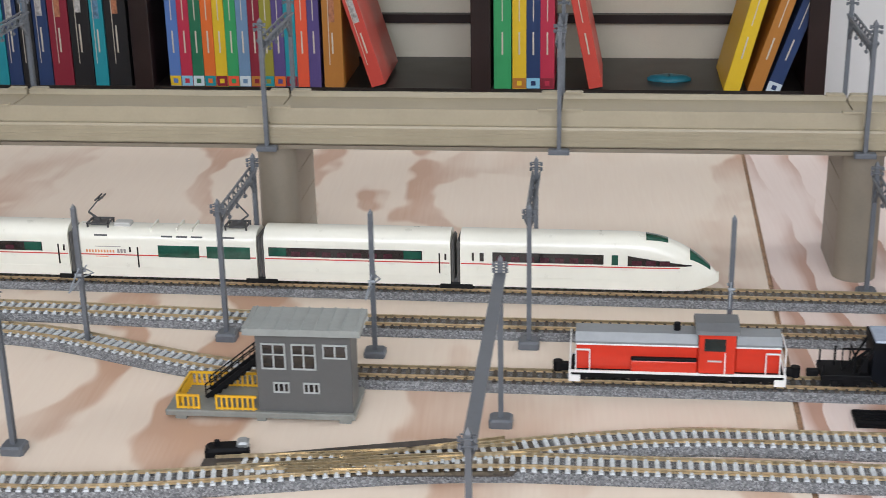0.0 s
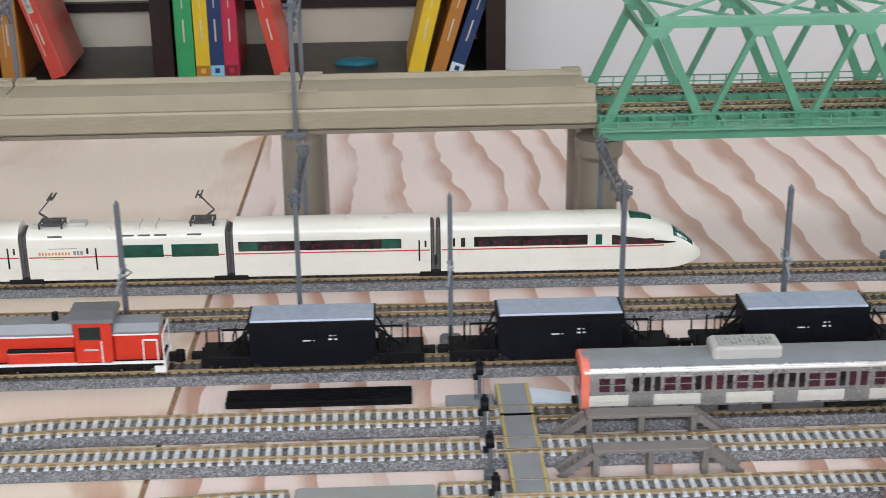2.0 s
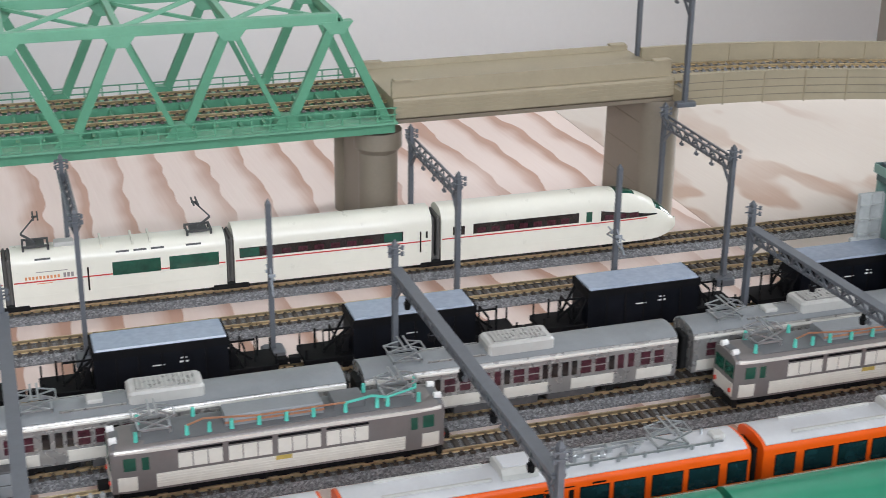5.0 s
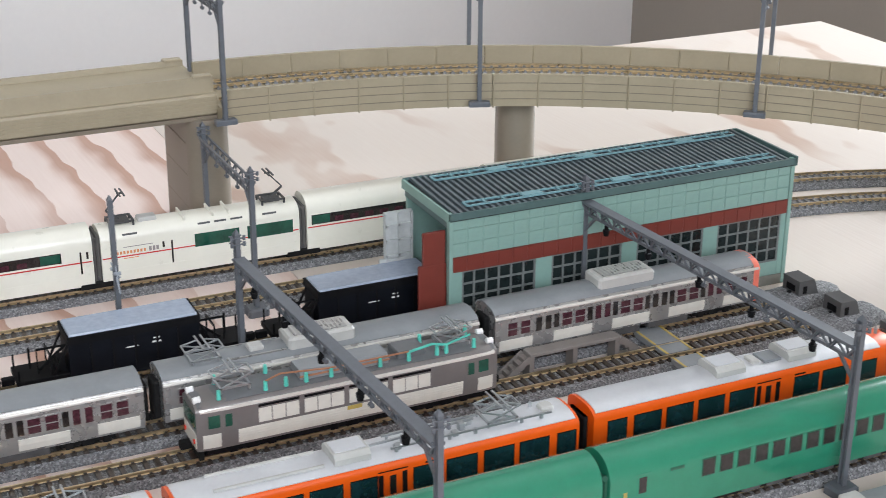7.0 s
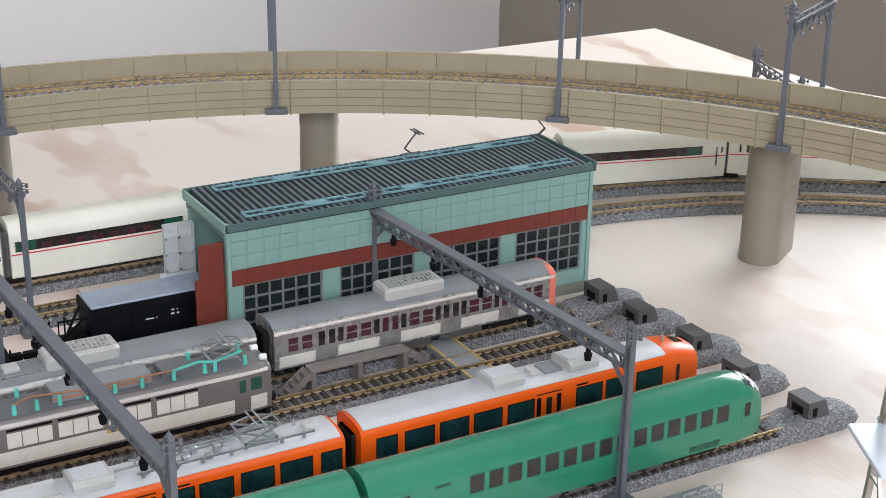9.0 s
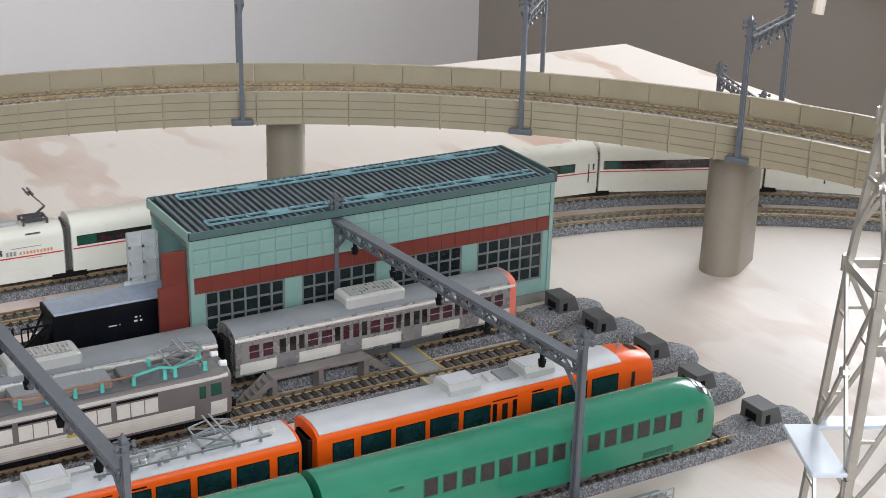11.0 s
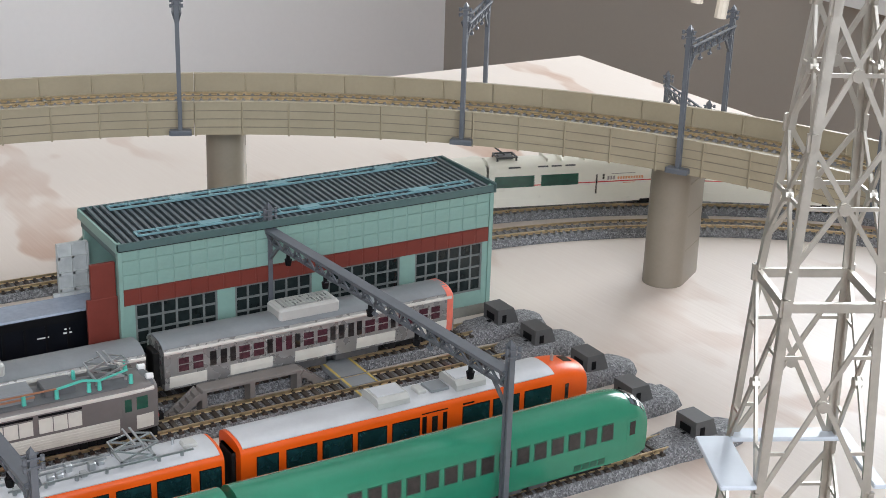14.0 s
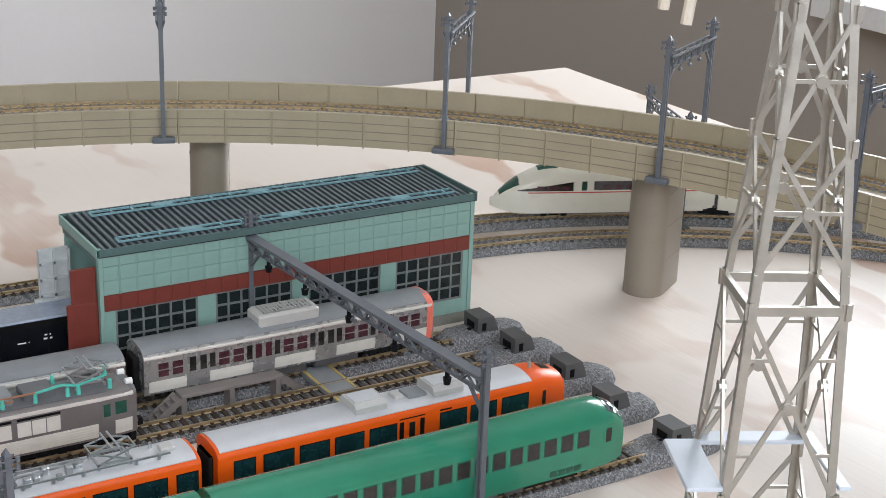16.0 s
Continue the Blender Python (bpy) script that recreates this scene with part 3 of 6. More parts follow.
def truss_bridge():
    x0, x1, yn, yf = 368, 686, 668, 736
    zb, zt = 70, 126
    t = thing("truss_bridge", 0, 0, 0, label="green plastic double-track Warren truss railway bridge", category="bridge")
    n = 6
    step = (x1 - x0 - 6) / n
    for y, nm in ((yn, "near"), (yf, "far")):
        part("bottom_chord", Mb().box(x0, x1, y - 3, y + 3, 63.5, 70, 0.4), TRUSS, t)
        part("bottom_flange", Mb().box(x0, x1, y - 4.2, y + 4.2, 69.4, 70.6), TRUSS_LT, t)
        part("top_chord", Mb().box(x0 + step * 0.55, x1 - step * 0.55, y - 2.6, y + 2.6, zt - 5, zt, 0.4), TRUSS_LT, t)
        for i in range(n):
            xa = x0 + 3 + step * i
            xm = xa + step / 2
            heavy = i in (0, n - 1)
            part("diagonal", Mb().bar((xa, y, 68), (xm, y, zt - 2), (4.4 if i in (0, 3, 4, 5) else 2.6), 3.6, (0, 1, 0)), TRUSS, t)
            part("diagonal", Mb().bar((xm, y, zt - 2), (xa + step, y, 68), (4.4 if i in (0, 1, 2, 5) else 2.6), 3.6, (0, 1, 0)), TRUSS, t)
            part("gusset", Mb().prism([(xm - 8, zt - 4), (xm + 8, zt - 4), (xm + 3.5, zt - 10), (xm - 3.5, zt - 10)], "y", y - 2.9, y + 2.9), TRUSS_LT, t)
            if i:
                part("gusset", Mb().prism([(xa - 8, 70), (xa + 8, 70), (xa + 3, 77), (xa - 3, 77)], "y", y - 2.9, y + 2.9), TRUSS, t)
    lat = []
    for i in range(n):
        xm = x0 + 3 + step * (i + 0.5)
        part("top_strut", Mb().bar((xm, yn, zt - 2), (xm, yf, zt - 2), 3, 3.6), TRUSS_LT, t)
        if i < n - 1:
            xn = xm + step
            part("lateral_brace", Mb().bar((xm, yn, zt - 1.5), (xn, yf, zt - 1.5), 1.6, 2), TRUSS_LT, t)
            part("lateral_brace", Mb().bar((xm, yf, zt - 3.4), (xn, yn, zt - 3.4), 1.6, 1.6), TRUSS_LT, t)
    for xe, xt in ((x0 + 3, x0 + 3 + step / 2), (x1 - 3, x1 - 3 - step / 2)):
        part("portal_brace", Mb().bar((xe + (xt - xe) * 0.8, yn, 117), (xe + (xt - xe) * 0.8, yf, 117), 2, 4), TRUSS, t)
    part("deck", Mb().box(x0 + 1, x1 - 1, yn + 3, yf - 3, 63.6, 64.8), TRUSS, t)
    for y in (681, 691, 716, 726):
        part("stringer", Mb().box(x0 + 1, x1 - 1, y - 0.8, y + 0.8, 64.8, 73.2), TRUSS, t)
    for k in range(27):
        x = x0 + 6 + (x1 - x0 - 12) * k / 26
        part("floor_beam", Mb().box(x - 0.7, x + 0.7, yn + 3, yf - 3, 64.8, 72.4), TRUSS, t)
    for y in (yn - 5.5, yf + 5.5):
        part("walkway", Mb().box(x0, x1, min(y, y) - 2.6, y + 2.6, 69.4, 70.4), TRUSS_LT, t)
        rail = Mb()
        for z in (73.5, 77):
            rail.box(x0, x1, y - 0.3, y + 0.3, z, z + 0.6)
        part("handrail", rail, TRUSS, t)
        for k in range(36):
            x = x0 + 1 + (x1 - x0 - 2) * k / 35
            part("post", Mb().box(x - 0.35, x + 0.35, y - 0.35, y + 0.35, 70.4, 77.4), TRUSS, t)
    return t


truss_bridge()


# ---- catenary gantries and poles ----
def lattice_post(h, w=2.1):
    """A slim post of two flanges with zigzag lacing in the plane across the track."""
    m = Mb()
    for dy in (-w / 2, w / 2):
        m.box(-1.05, 1.05, dy - 0.45, dy + 0.45, 0, h)
    z, k = 1.0, 0
    while z + w < h:
        m.bar((0, -w / 2 * (1 if k % 2 else -1), z), (0, w / 2 * (1 if k % 2 else -1), z + w), 0.7, 0.5, (1, 0, 0))
        z += w
        k += 1
    m.add([(-1.05, -w / 2 - 0.4, h), (1.05, -w / 2 - 0.4, h), (1.05, w / 2 + 0.4, h), (-1.05, w / 2 + 0.4, h), (0, 0, h + 2.2)], [(0, 1, 4), (1, 2, 4), (2, 3, 4), (3, 0, 4), (3, 2, 1, 0)])
    return m


def insulators(m, x, y, z):
    for s in (-1, 1):
        for dz in (0, 2.6):
            m.cyl((x - 2.6, y + s * 1.6, z + dz), (x + 2.6, y + s * 1.6, z + dz), 0.35, 6)
            m.cyl((x + s * 2.6, y - 1.6, z + dz - 0.8), (x + s * 2.6, y - 1.6, z + dz + 0.9), 0.7, 8)


def gantry(x, ya, yb, h, beam, z0=0.0, group="catenary portals", solid=False, foot=True, rz=0.0, lights=()):
    """A portal across the tracks from ya to yb: two lattice posts, a truss beam and hangers."""
    t = thing("catenary_portal", x, ya, z0, rz, label="grey plastic catenary portal with lattice posts and truss beam", category="catenary mast", group=group)
    L = yb - ya
    for y in (0, L):
        m = lattice_post(h)
        m.v = [(a, b + y, c) for a, b, c in m.v]
        part("post", m, POLE, t)
        ins = Mb()
        insulators(ins, 0, y, h - 4)
        part("insulator", ins, POLE, t)
        if foot:
            part("foot", Mb().box(-5, 5, y - 4.5, y + 4.5, 0, 4, 1.0), POLE, t)
        else:
            part("bracket", Mb().box(-5.5, 5.5, y - 3.2, y + 1.6, -2.2, 0.4, 0.5), POLE, t)
    b = Mb()
    for dx in (-1.9, 1.9):
        b.bar((dx, 0, beam), (dx, L, beam), 0.9)
        n = max(3, round(L / 9))
        for i in range(n):
            y0, y1 = L * i / n, L * (i + 1) / n
            ym = (y0 + y1) / 2
            b.bar((dx, y0, beam), (dx * 0.3, ym, beam - 5.2), 0.7)
            b.bar((dx * 0.3, ym, beam - 5.2), (dx, y1, beam), 0.7)
    b.bar((0, 2, beam - 5.2), (0, L - 2, beam - 5.2), 1.2)
    if solid:
        b.box(-2.4, 2.4, 1, L - 1, beam - 0.4, beam + 0.9)
    part("beam", b, POLE, t)
    part("knee_brace", Mb().bar((0, 1, beam - 13), (0, 9, beam - 5), 1.1), POLE, t)
    part("knee_brace", Mb().bar((0, L - 1, beam - 13), (0, L - 9, beam - 5), 1.1), POLE, t)
    for f in (0.28, 0.5, 0.72):
        hang = Mb()
        hang.cyl((0, L * f, beam - 5), (0, L * f, beam - 8), 0.4, 6)
        hang.cyl((0, L * f - 1, beam - 8.5), (0, L * f + 1, beam - 8.5), 0.9, 8)
        part("hanger", hang, POLE, t)
    for f in lights:
        part("lamp", Mb().cyl((0, L * f, beam - 6), (0, L * f, beam - 8), 0.9, 8).cyl((0, L * f, beam - 8), (0, L * f, beam - 10.6), 1.6, 10, 1.2), BLACK, t)
    return t


for x in (-250, -97, 50, 219, 368, 521, 690, 829):
    gantry(x, 577, 651, 70, 64, lights=())
for x, lean_ in ((488, 0.0), (642, 0.8), (810, 3.4), (971.5, 4.0)):
    gantry(x, 339, 507, 69.5, 59, group="yard portals", solid=True, rz=lean_, lights=(0.13, 0.33, 0.52, 0.72, 0.9))
for x in (42, -158):
    gantry(x, 345, 496 if x > 0 else 458, 75, 69, group="yard portals", solid=True)
for x in (-549, -398, -245, -92, 61, 215):
    gantry(x, 664.5, 737, 66, 56, z0=72, foot=False, group="viaduct portals")
gantry(1252, 563, 632, 69, 62, rz=-20.3)
for a in (38, 12):
    c, s = math.cos(radians(a)), math.sin(radians(a))
    gantry(CX + 300 * c, CY + 300 * s, CY + 300 * s + 72, 70, 62, rz=a - 90)
for a in (90, 69.1, 46.7, 29.3, 14.0, -10):
    c, s = math.cos(radians(a)), math.sin(radians(a))
    gantry(VX + (RI - 3) * c, VY + (RI - 3) * s, VY + (RI - 3) * s + RO - RI + 6, 66, 58, z0=70, foot=False, group="viaduct portals", rz=a - 90)


def mast(x, y, h, arm=1):
    t = thing("catenary_mast", x, y, 0, label="slim grey catenary mast with wire cantilever", category="catenary mast", group="single catenary masts")
    part("post", lattice_post(h, 1.7), POLE, t)
    part("foot", Mb().box(-5, 5, -4.5, 4.5, 0, 3.2, 0.9), POLE, t)
    for s in (1, -1):
        part("cantilever", Mb().bar((0, 0, 36), (s * 1.5, s * 13, 33.5), 0.6).bar((0, 0, 42), (s * 1.5, s * 13, 33.5), 0.5).bar((0, 0, 38), (0, s * 9, 39), 0.5), POLE_LT, t)
        part("insulator", Mb().cyl((-1.5, s * 3, 38.5), (1.5, s * 3, 38.5), 0.8, 8), POLE_LT, t)
    return t


for x in (-162, -22, 142, 288, 440, 600, 763):
    mast(x, 563, 71)


# ---- vehicles ----
class Hull:
    """A vehicle shell along x. prof(x) gives half width, bottom, top and height of the rounded roof."""
    def __init__(self, prof, power=2.0):
        self.prof, self.power = prof, power

    def y_at(self, x, z):
        hw, zb, zt, r = self.prof(x)
        if z <= zt - r:
            k = max(0.0, min(1.0, (z - zb) / max(0.1, 4.0)))
            return hw * (0.94 + 0.06 * k)
        u = min(1.0, (z - zt + r) / r)
        return hw * max(0.0, 1 - u ** self.power) ** (1 / self.power)

    def z_at(self, x, y):
        hw, zb, zt, r = self.prof(x)
        u = min(1.0, abs(y) / hw)
        return zt - r + r * max(0.0, 1 - u ** self.power) ** (1 / self.power)

    def ring(self, x, n=7):
        hw, zb, zt, r = self.prof(x)
        left = [(x, -self.y_at(x, z), z) for z in (zb, zb + 4, (zb + zt - r) / 2, zt - r)]
        arc = []
        for i in range(1, n):
            a = math.pi / 2 * i / n
            arc.append((x, -hw * math.cos(a) ** (2 / self.power), zt - r + r * math.sin(a) ** (2 / self.power)))
        half = left + arc
        return half + [(x, 0, zt)] + [(p[0], -p[1], p[2]) for p in reversed(half)]

    def shell(self, xs):
        return Mb().rings([self.ring(x) for x in xs])

    def side(self, x0, x1, z0, z1, s, out=0.12, deep=0.5, nx=1, nz=2, taper=0.0):
        """A slab lying on the side wall; s is -1 or 1."""
        m = Mb()
        vs, fs = [], []
        for o in (out, -deep):
            for i in range(nx + 1):
                for j in range(nz + 1):
                    u = i / nx
                    x = x0 + (x1 - x0) * u
                    z = z0 + (z1 - taper * u - z0) * j / nz
                    vs.append((x, s * (self.y_at(x, z) + o), z))
        w = nz + 1
        q = (nx + 1) * w
        for i in range(nx):
            for j in range(nz):
                a = i * w + j
                fs += [(a, a + w, a + w + 1, a + 1), (q + a, q + a + 1, q + a + w + 1, q + a + w)]
        edge = [i * w for i in range(nx + 1)] + [nx * w + j for j in range(1, w)] + [i * w + nz for i in range(nx - 1, -1, -1)] + [j for j in range(nz - 1, 0, -1)]
        for a, b in zip(edge, edge[1:] + edge[:1]):
            fs.append((a, q + a, q + b, b))
        return m.add(vs, fs)

    def top(self, x0, x1, y0, y1, out=0.12, nx=6, ny=4, taper=0.0):
        m = Mb()
        vs, fs = [], []
        for o in (out, -0.5):
            for i in range(nx + 1):
                x = x0 + (x1 - x0) * i / nx
                k = 1 - taper * i / nx
                for j in range(ny + 1):
                    y = (y0 + (y1 - y0) * j / ny) * k
                    vs.append((x, y, self.z_at(x, y) + o))
        w, q = ny + 1, (nx + 1) * (ny + 1)
        for i in range(nx):
            for j in range(ny):
                a = i * w + j
                fs += [(a, a + w, a + w + 1, a + 1), (q + a, q + a + 1, q + a + w + 1, q + a + w)]
        edge = [i * w for i in range(nx + 1)] + [nx * w + j for j in range(1, w)] + [i * w + ny for i in range(nx - 1, -1, -1)] + [j for j in range(ny - 1, 0, -1)]
        fs += [(a, q + a, q + b, b) for a, b in zip(edge, edge[1:] + edge[:1])]
        return m.add(vs, fs)


def bogie(t, x, colour=UNDER, wb=14.0):
    """A bogie under a vehicle: side frames with axle boxes, a bolster, and two wheelsets."""
    f = Mb()
    for s in (-1, 1):
        f.box(x - wb / 2 - 3.5, x + wb / 2 + 3.5, s * 6.6 - 0.7, s * 6.6 + 0.7, 8.2, 10.0, 0.3)
        for a in (-wb / 2, wb / 2):
            f.box(x + a - 1.6, x + a + 1.6, s * 6.9 - 0.9, s * 6.9 + 0.9, 7.3, 10.2, 0.3)
        f.box(x - 2.5, x + 2.5, s * 6.9 - 0.9, s * 6.9 + 0.9, 7.6, 10.8, 0.3)
    f.box(x - 2, x + 2, -6, 6, 8.4, 11)
    b = part("bogie", f, colour, t)
    for a in (-wb / 2, wb / 2):
        part("wheelset", Mb().cyl((x + a, -5.4, RT + 2.9), (x + a, -4.2, RT + 2.9), 2.9, 14).cyl((x + a, 4.2, RT + 2.9), (x + a, 5.4, RT + 2.9), 2.9, 14).cyl((x + a, -5, RT + 2.9), (x + a, 5, RT + 2.9), 0.8, 8), WHEEL, b)


def windows(t, hull, spans, z0, z1, glass, frame_m, s, rim=0.35, label=""):
    for x0, x1 in spans:
        w = part("window", hull.side(x0, x1, z0, z1, s, 0.10), frame_m, t)
        part("pane", hull.side(x0 + rim, x1 - rim, z0 + rim, z1 - rim, s, 0.17, 0.3), glass, w, label)


def pantograph(t, x, z, s=1, mat_=METAL, diamond=True):
    m = Mb()
    m.box(x - 6, x + 6, -5, -4.2, z + 1.2, z + 1.9).box(x - 6, x + 6, 4.2, 5, z + 1.2, z + 1.9).box(x - 6, x - 5.2, -5, 5, z + 1.2, z + 1.9).box(x + 5.2, x + 6, -5, 5, z + 1.2, z + 1.9)
    for a in (-5.5, 5.5):
        for b in (-4.6, 4.6):
            m.cyl((x + a, b, z - 0.2), (x + a, b, z + 1.4), 0.55, 6)
    frame_ = part("pantograph", m, mat_, t, "folded metal pantograph" if diamond else "single-arm metal pantograph")
    a = Mb()
    if diamond:
        for y in (-4.5, 4.5):
            a.bar((x - 4.5, y, z + 1.8), (x + 7.5, y * 0.8, z + 5.2), 0.5).bar((x + 4.5, y, z + 1.8), (x - 7.5, y * 0.8, z + 5.2), 0.5)
            a.bar((x + 7.5, y * 0.8, z + 5.2), (x + 1, y * 0.6, z + 7), 0.45).bar((x - 7.5, y * 0.8, z + 5.2), (x - 1, y * 0.6, z + 7), 0.45)
        a.bar((x - 7.5, -3.6, z + 5.2), (x - 7.5, 3.6, z + 5.2), 0.5).bar((x + 7.5, -3.6, z + 5.2), (x + 7.5, 3.6, z + 5.2), 0.5)
        for d in (-1.2, 1.2):
            a.bar((x + d, -6.5, z + 7.1), (x + d, 6.5, z + 7.1), 0.7, 0.4)
    else:
        a.bar((x, 0, z + 1.8), (x + s * 6, 0, z + 5.5), 0.8).bar((x + s * 6, 0, z + 5.5), (x - s * 1, 0, z + 12), 0.6)
        for d in (-0.8, 1.2):
            a.bar((x - s * 1 + d, -5.5, z + 12.3), (x - s * 1 + d, 5.5, z + 12.3), 0.7, 0.5)
        a.bar((x - s * 1 - 1.4, 0, z + 12), (x - s * 1 + 1.6, 0, z + 12), 0.6)
        a.box(x - 4, x + 4, -3, 3, z + 0.4, z + 1.6)
    part("arm", a, mat_, frame_)
    return frame_


def taller(t, base, to, k):
    """Stretch the shell of a vehicle upwards from the height base."""
    for o in t.children_recursive:
        for v in o.data.vertices:
            if v.co.z > base - 1e-6:
                v.co.z = to + (v.co.z - base) * k


def vse_car(kind):
    """White express car. kind: 'nose', 'panto', 'plain'. Its front end points to +x."""
    t = thing("express_train_car", 0, 0, 0, label={"nose": "cream-white express train end car with streamlined nose, thin red stripe", "panto": "cream-white express car with two raised pantographs and wide green windows", "plain": "cream-white express intermediate car with dark window band and red stripe"}[kind], category="train car", group="white express train")
    x0, x1 = (-64.5, 66.0) if kind == "nose" else (-48.4, 48.4)

    def prof(x):
        hw, zb, zt, r = 9.3, 8.0, 31.0, 6.4
        if kind == "panto":
            zt, r = 29.6, 5.0
        if kind == "nose":
            u = max(0.0, (x - 22) / 44.0)
            if u > 0:
                zt = 31.0 - 2.2 * u - 15.5 * u ** 2.6
                hw = 9.3 * max(0.10, 1 - 0.18 * u ** 2 - 0.70 * u ** 7)
                zb = 8.0 + 2.6 * max(0.0, (u - 0.62) / 0.38) ** 1.6
                r = min(6.4 + 3.6 * u, (zt - zb) * 0.78)
        return hw, zb, zt, r
    h = Hull(prof, 2.3)
    xs = [x0, x0 + 2, 0, 22] + [22 + 44 * i / 14 for i in range(1, 15)] if kind == "nose" else [x0, x0 + 1, 0, x1 - 1, x1]
    part("body", h.shell(xs), VSE_WHITE, t, smooth=0.7)
    cap = [p for p in h.ring(x0)]
    for e in ((x0,) if kind == "nose" else (x0, x1)):
        sg = -1 if e < 0 else 1
        part("gangway_bellows", Mb().box(min(e, e + sg * 1.9), max(e, e + sg * 1.9), -8.2, 8.2, 9, 27.5, 0.8), VSE_BELLOWS, t)
    for s in (-1, 1):
        part("stripe", h.side(x0 + 0.5, (46 if kind == "nose" else x1 - 0.5), 18.0, 18.5, s, 0.06, nx=24 if kind == "nose" else 1), RED_LINE, t, "thin red stripe")
        part("skirt_line", h.side(x0 + 0.5, (40 if kind == "nose" else x1 - 0.5), 12.2, 12.6, s, 0.08, nx=20 if kind == "nose" else 1), VSE_WHITE, t)
        if kind == "nose":
            spans, g = [(-48, 8)], GLASS_DARK
            part("window", h.side(-48, 8, 19.3, 23.6, s, 0.10), GLASS_DARK, t, "long dark window band")
            for i in range(7):
                part("seat", h.side(-46 + i * 7.4, -41.6 + i * 7.4, 19.5, 21.8, s, 0.13, 0.2), SEAT_RED, t)
            part("door_window", h.side(12, 15.2, 19.2, 23.6, s, 0.10), GLASS_GREEN, t)
            part("window", h.side(20, 52, 19.0, 23.4, s, 0.10, nx=18, taper=4.0), GLASS_DARK, t, "tapering front side window")
            for i in range(3):
                part("seat", h.side(22 + i * 7.0, 27 + i * 7.0, 19.2, 21.4, s, 0.13, 0.2, nx=4), SEAT_RED, t)
            part("door_slot", h.side(-58.5, -57.4, 19.6, 23.2, s, 0.1), GLASS_DARK, t)
            part("door_window", h.side(-54.5, -52.4, 19.4, 23.2, s, 0.1), GLASS_DARK, t)
        elif kind == "plain":
            part("window", h.side(-46, 34, 19.3, 23.4, s, 0.10), GLASS_DARK, t, "long dark window band")
            for e in (-46, 24):
                part("pane", h.side(e + 0.4, e + 9.5, 19.6, 23.1, s, 0.14, 0.2), GLASS_GREEN, t)
            for i in range(7):
                part("seat", h.side(-34 + i * 8, -29.4 + i * 8, 19.5, 21.7, s, 0.13, 0.2), SEAT_RED, t)
            part("door_slot", h.side(42.4, 43.2, 13.6, 22.6, s, 0.1), GLASS_DARK, t)
            part("door_window", h.side(45.4, 46.4, 19.6, 22.4, s, 0.1), GLASS_DARK, t)
        else:
            for a, b in ((-4, 18), (22, 45)):
                part("window", h.side(a, b, 17.6, 23.0, s, 0.10), GLASS_GREEN, t, "wide green tinted window")
            part("door_slot", h.side(-15.4, -14.6, 12.6, 22.0, s, 0.1), GLASS_DARK, t)
            part("door_window", h.side(-19.6, -18.6, 19.6, 22.0, s, 0.1), GLASS_DARK, t)
            for q in range(10):
                part("lettering", h.side(-43 + q * 1.6, -42 + q * 1.6, 19.2, 20.4, s, 0.06), LOGO_ORANGE, t)
            for q in range(3):
                part("lettering", h.side(-26 + q * 1.7, -24.8 + q * 1.7, 19.1, 20.9, s, 0.06), LOGO_GREY, t)
            part("lettering", h.side(-38, -24, 21.8, 22.1, s, 0.06), LOGO_GREY, t)
            part("lettering", h.side(-38, -31, 17.2, 17.5, s, 0.06), LOGO_ORANGE, t)
            for i in range(3):
                part("roof_vent", h.side(-2 + i * 8, 4 + i * 8, 26.6, 27.2, s, 0.15), UNDER_GREY, t)
            part("roof_vent", h.side(-38, -31, 26.6, 27.2, s, 0.15), UNDER_GREY, t)
            part("roof_vent", h.side(30, 37, 26.6, 27.2, s, 0.15), UNDER_GREY, t)
    if kind == "nose":
        part("windscreen", h.top(51, 61.5, -6.4, 6.4, 0.14, 10, 8, 0.5), GLASS_GREEN, t, "green tinted lower windscreen")
        part("cockpit_window", h.top(29, 40, -5.6, 5.6, 0.2, 10, 8, 0.3), GLASS_GREEN, t, "green tinted raised cockpit window")
    if kind == "panto":
        pantograph(t, -37, 29.4, -1, UNDER_GREY, False)
        pantograph(t, 37, 29.4, 1, UNDER_GREY, False)
        for x in (-8, 6, 14):
            part("roof_rib", Mb().box(x - 0.5, x + 0.5, -7, 7, 28.6, 30.3, 0.2), VSE_WHITE, t)
        part("roof_box", Mb().box(-29, -20, -3, 3, 29, 31.0, 0.5), AC_GREY, t)
    for x in ((x0 - 2.0,) if kind == "nose" else (x0 - 2.0,)):
        bogie(t, x, UNDER_GREY, 12)
    if kind == "nose":
        bogie(t, 30, UNDER, 12)
        part("underfloor", Mb().box(-56, 48, -7.4, 7.4, 8.2, 10, 0.5), UNDER, t)
    part("bogie_fairing", Mb().box(x0 - 11, x0 + 7, -9.0, 9.0, 7.4, 9.4, 0.8), UNDER, t)
    taller(t, 0.008, 0.009, 1.21)
    return t


TRAIN = [vse_car("nose"), vse_car("plain"), vse_car("panto")]
for kind_ in ("plain", "plain"):
    TRAIN.append(copy_at(TRAIN[1], 0, 0))
TRAIN += [copy_at(TRAIN[1], 0, 0), copy_at(TRAIN[1], 0, 0), copy_at(TRAIN[2], 0, 0), copy_at(TRAIN[1], 0, 0), copy_at(TRAIN[0], 0, 0)]


def box_prof(hw, zb, zt, r):
    return lambda x: (hw, zb, zt, r)


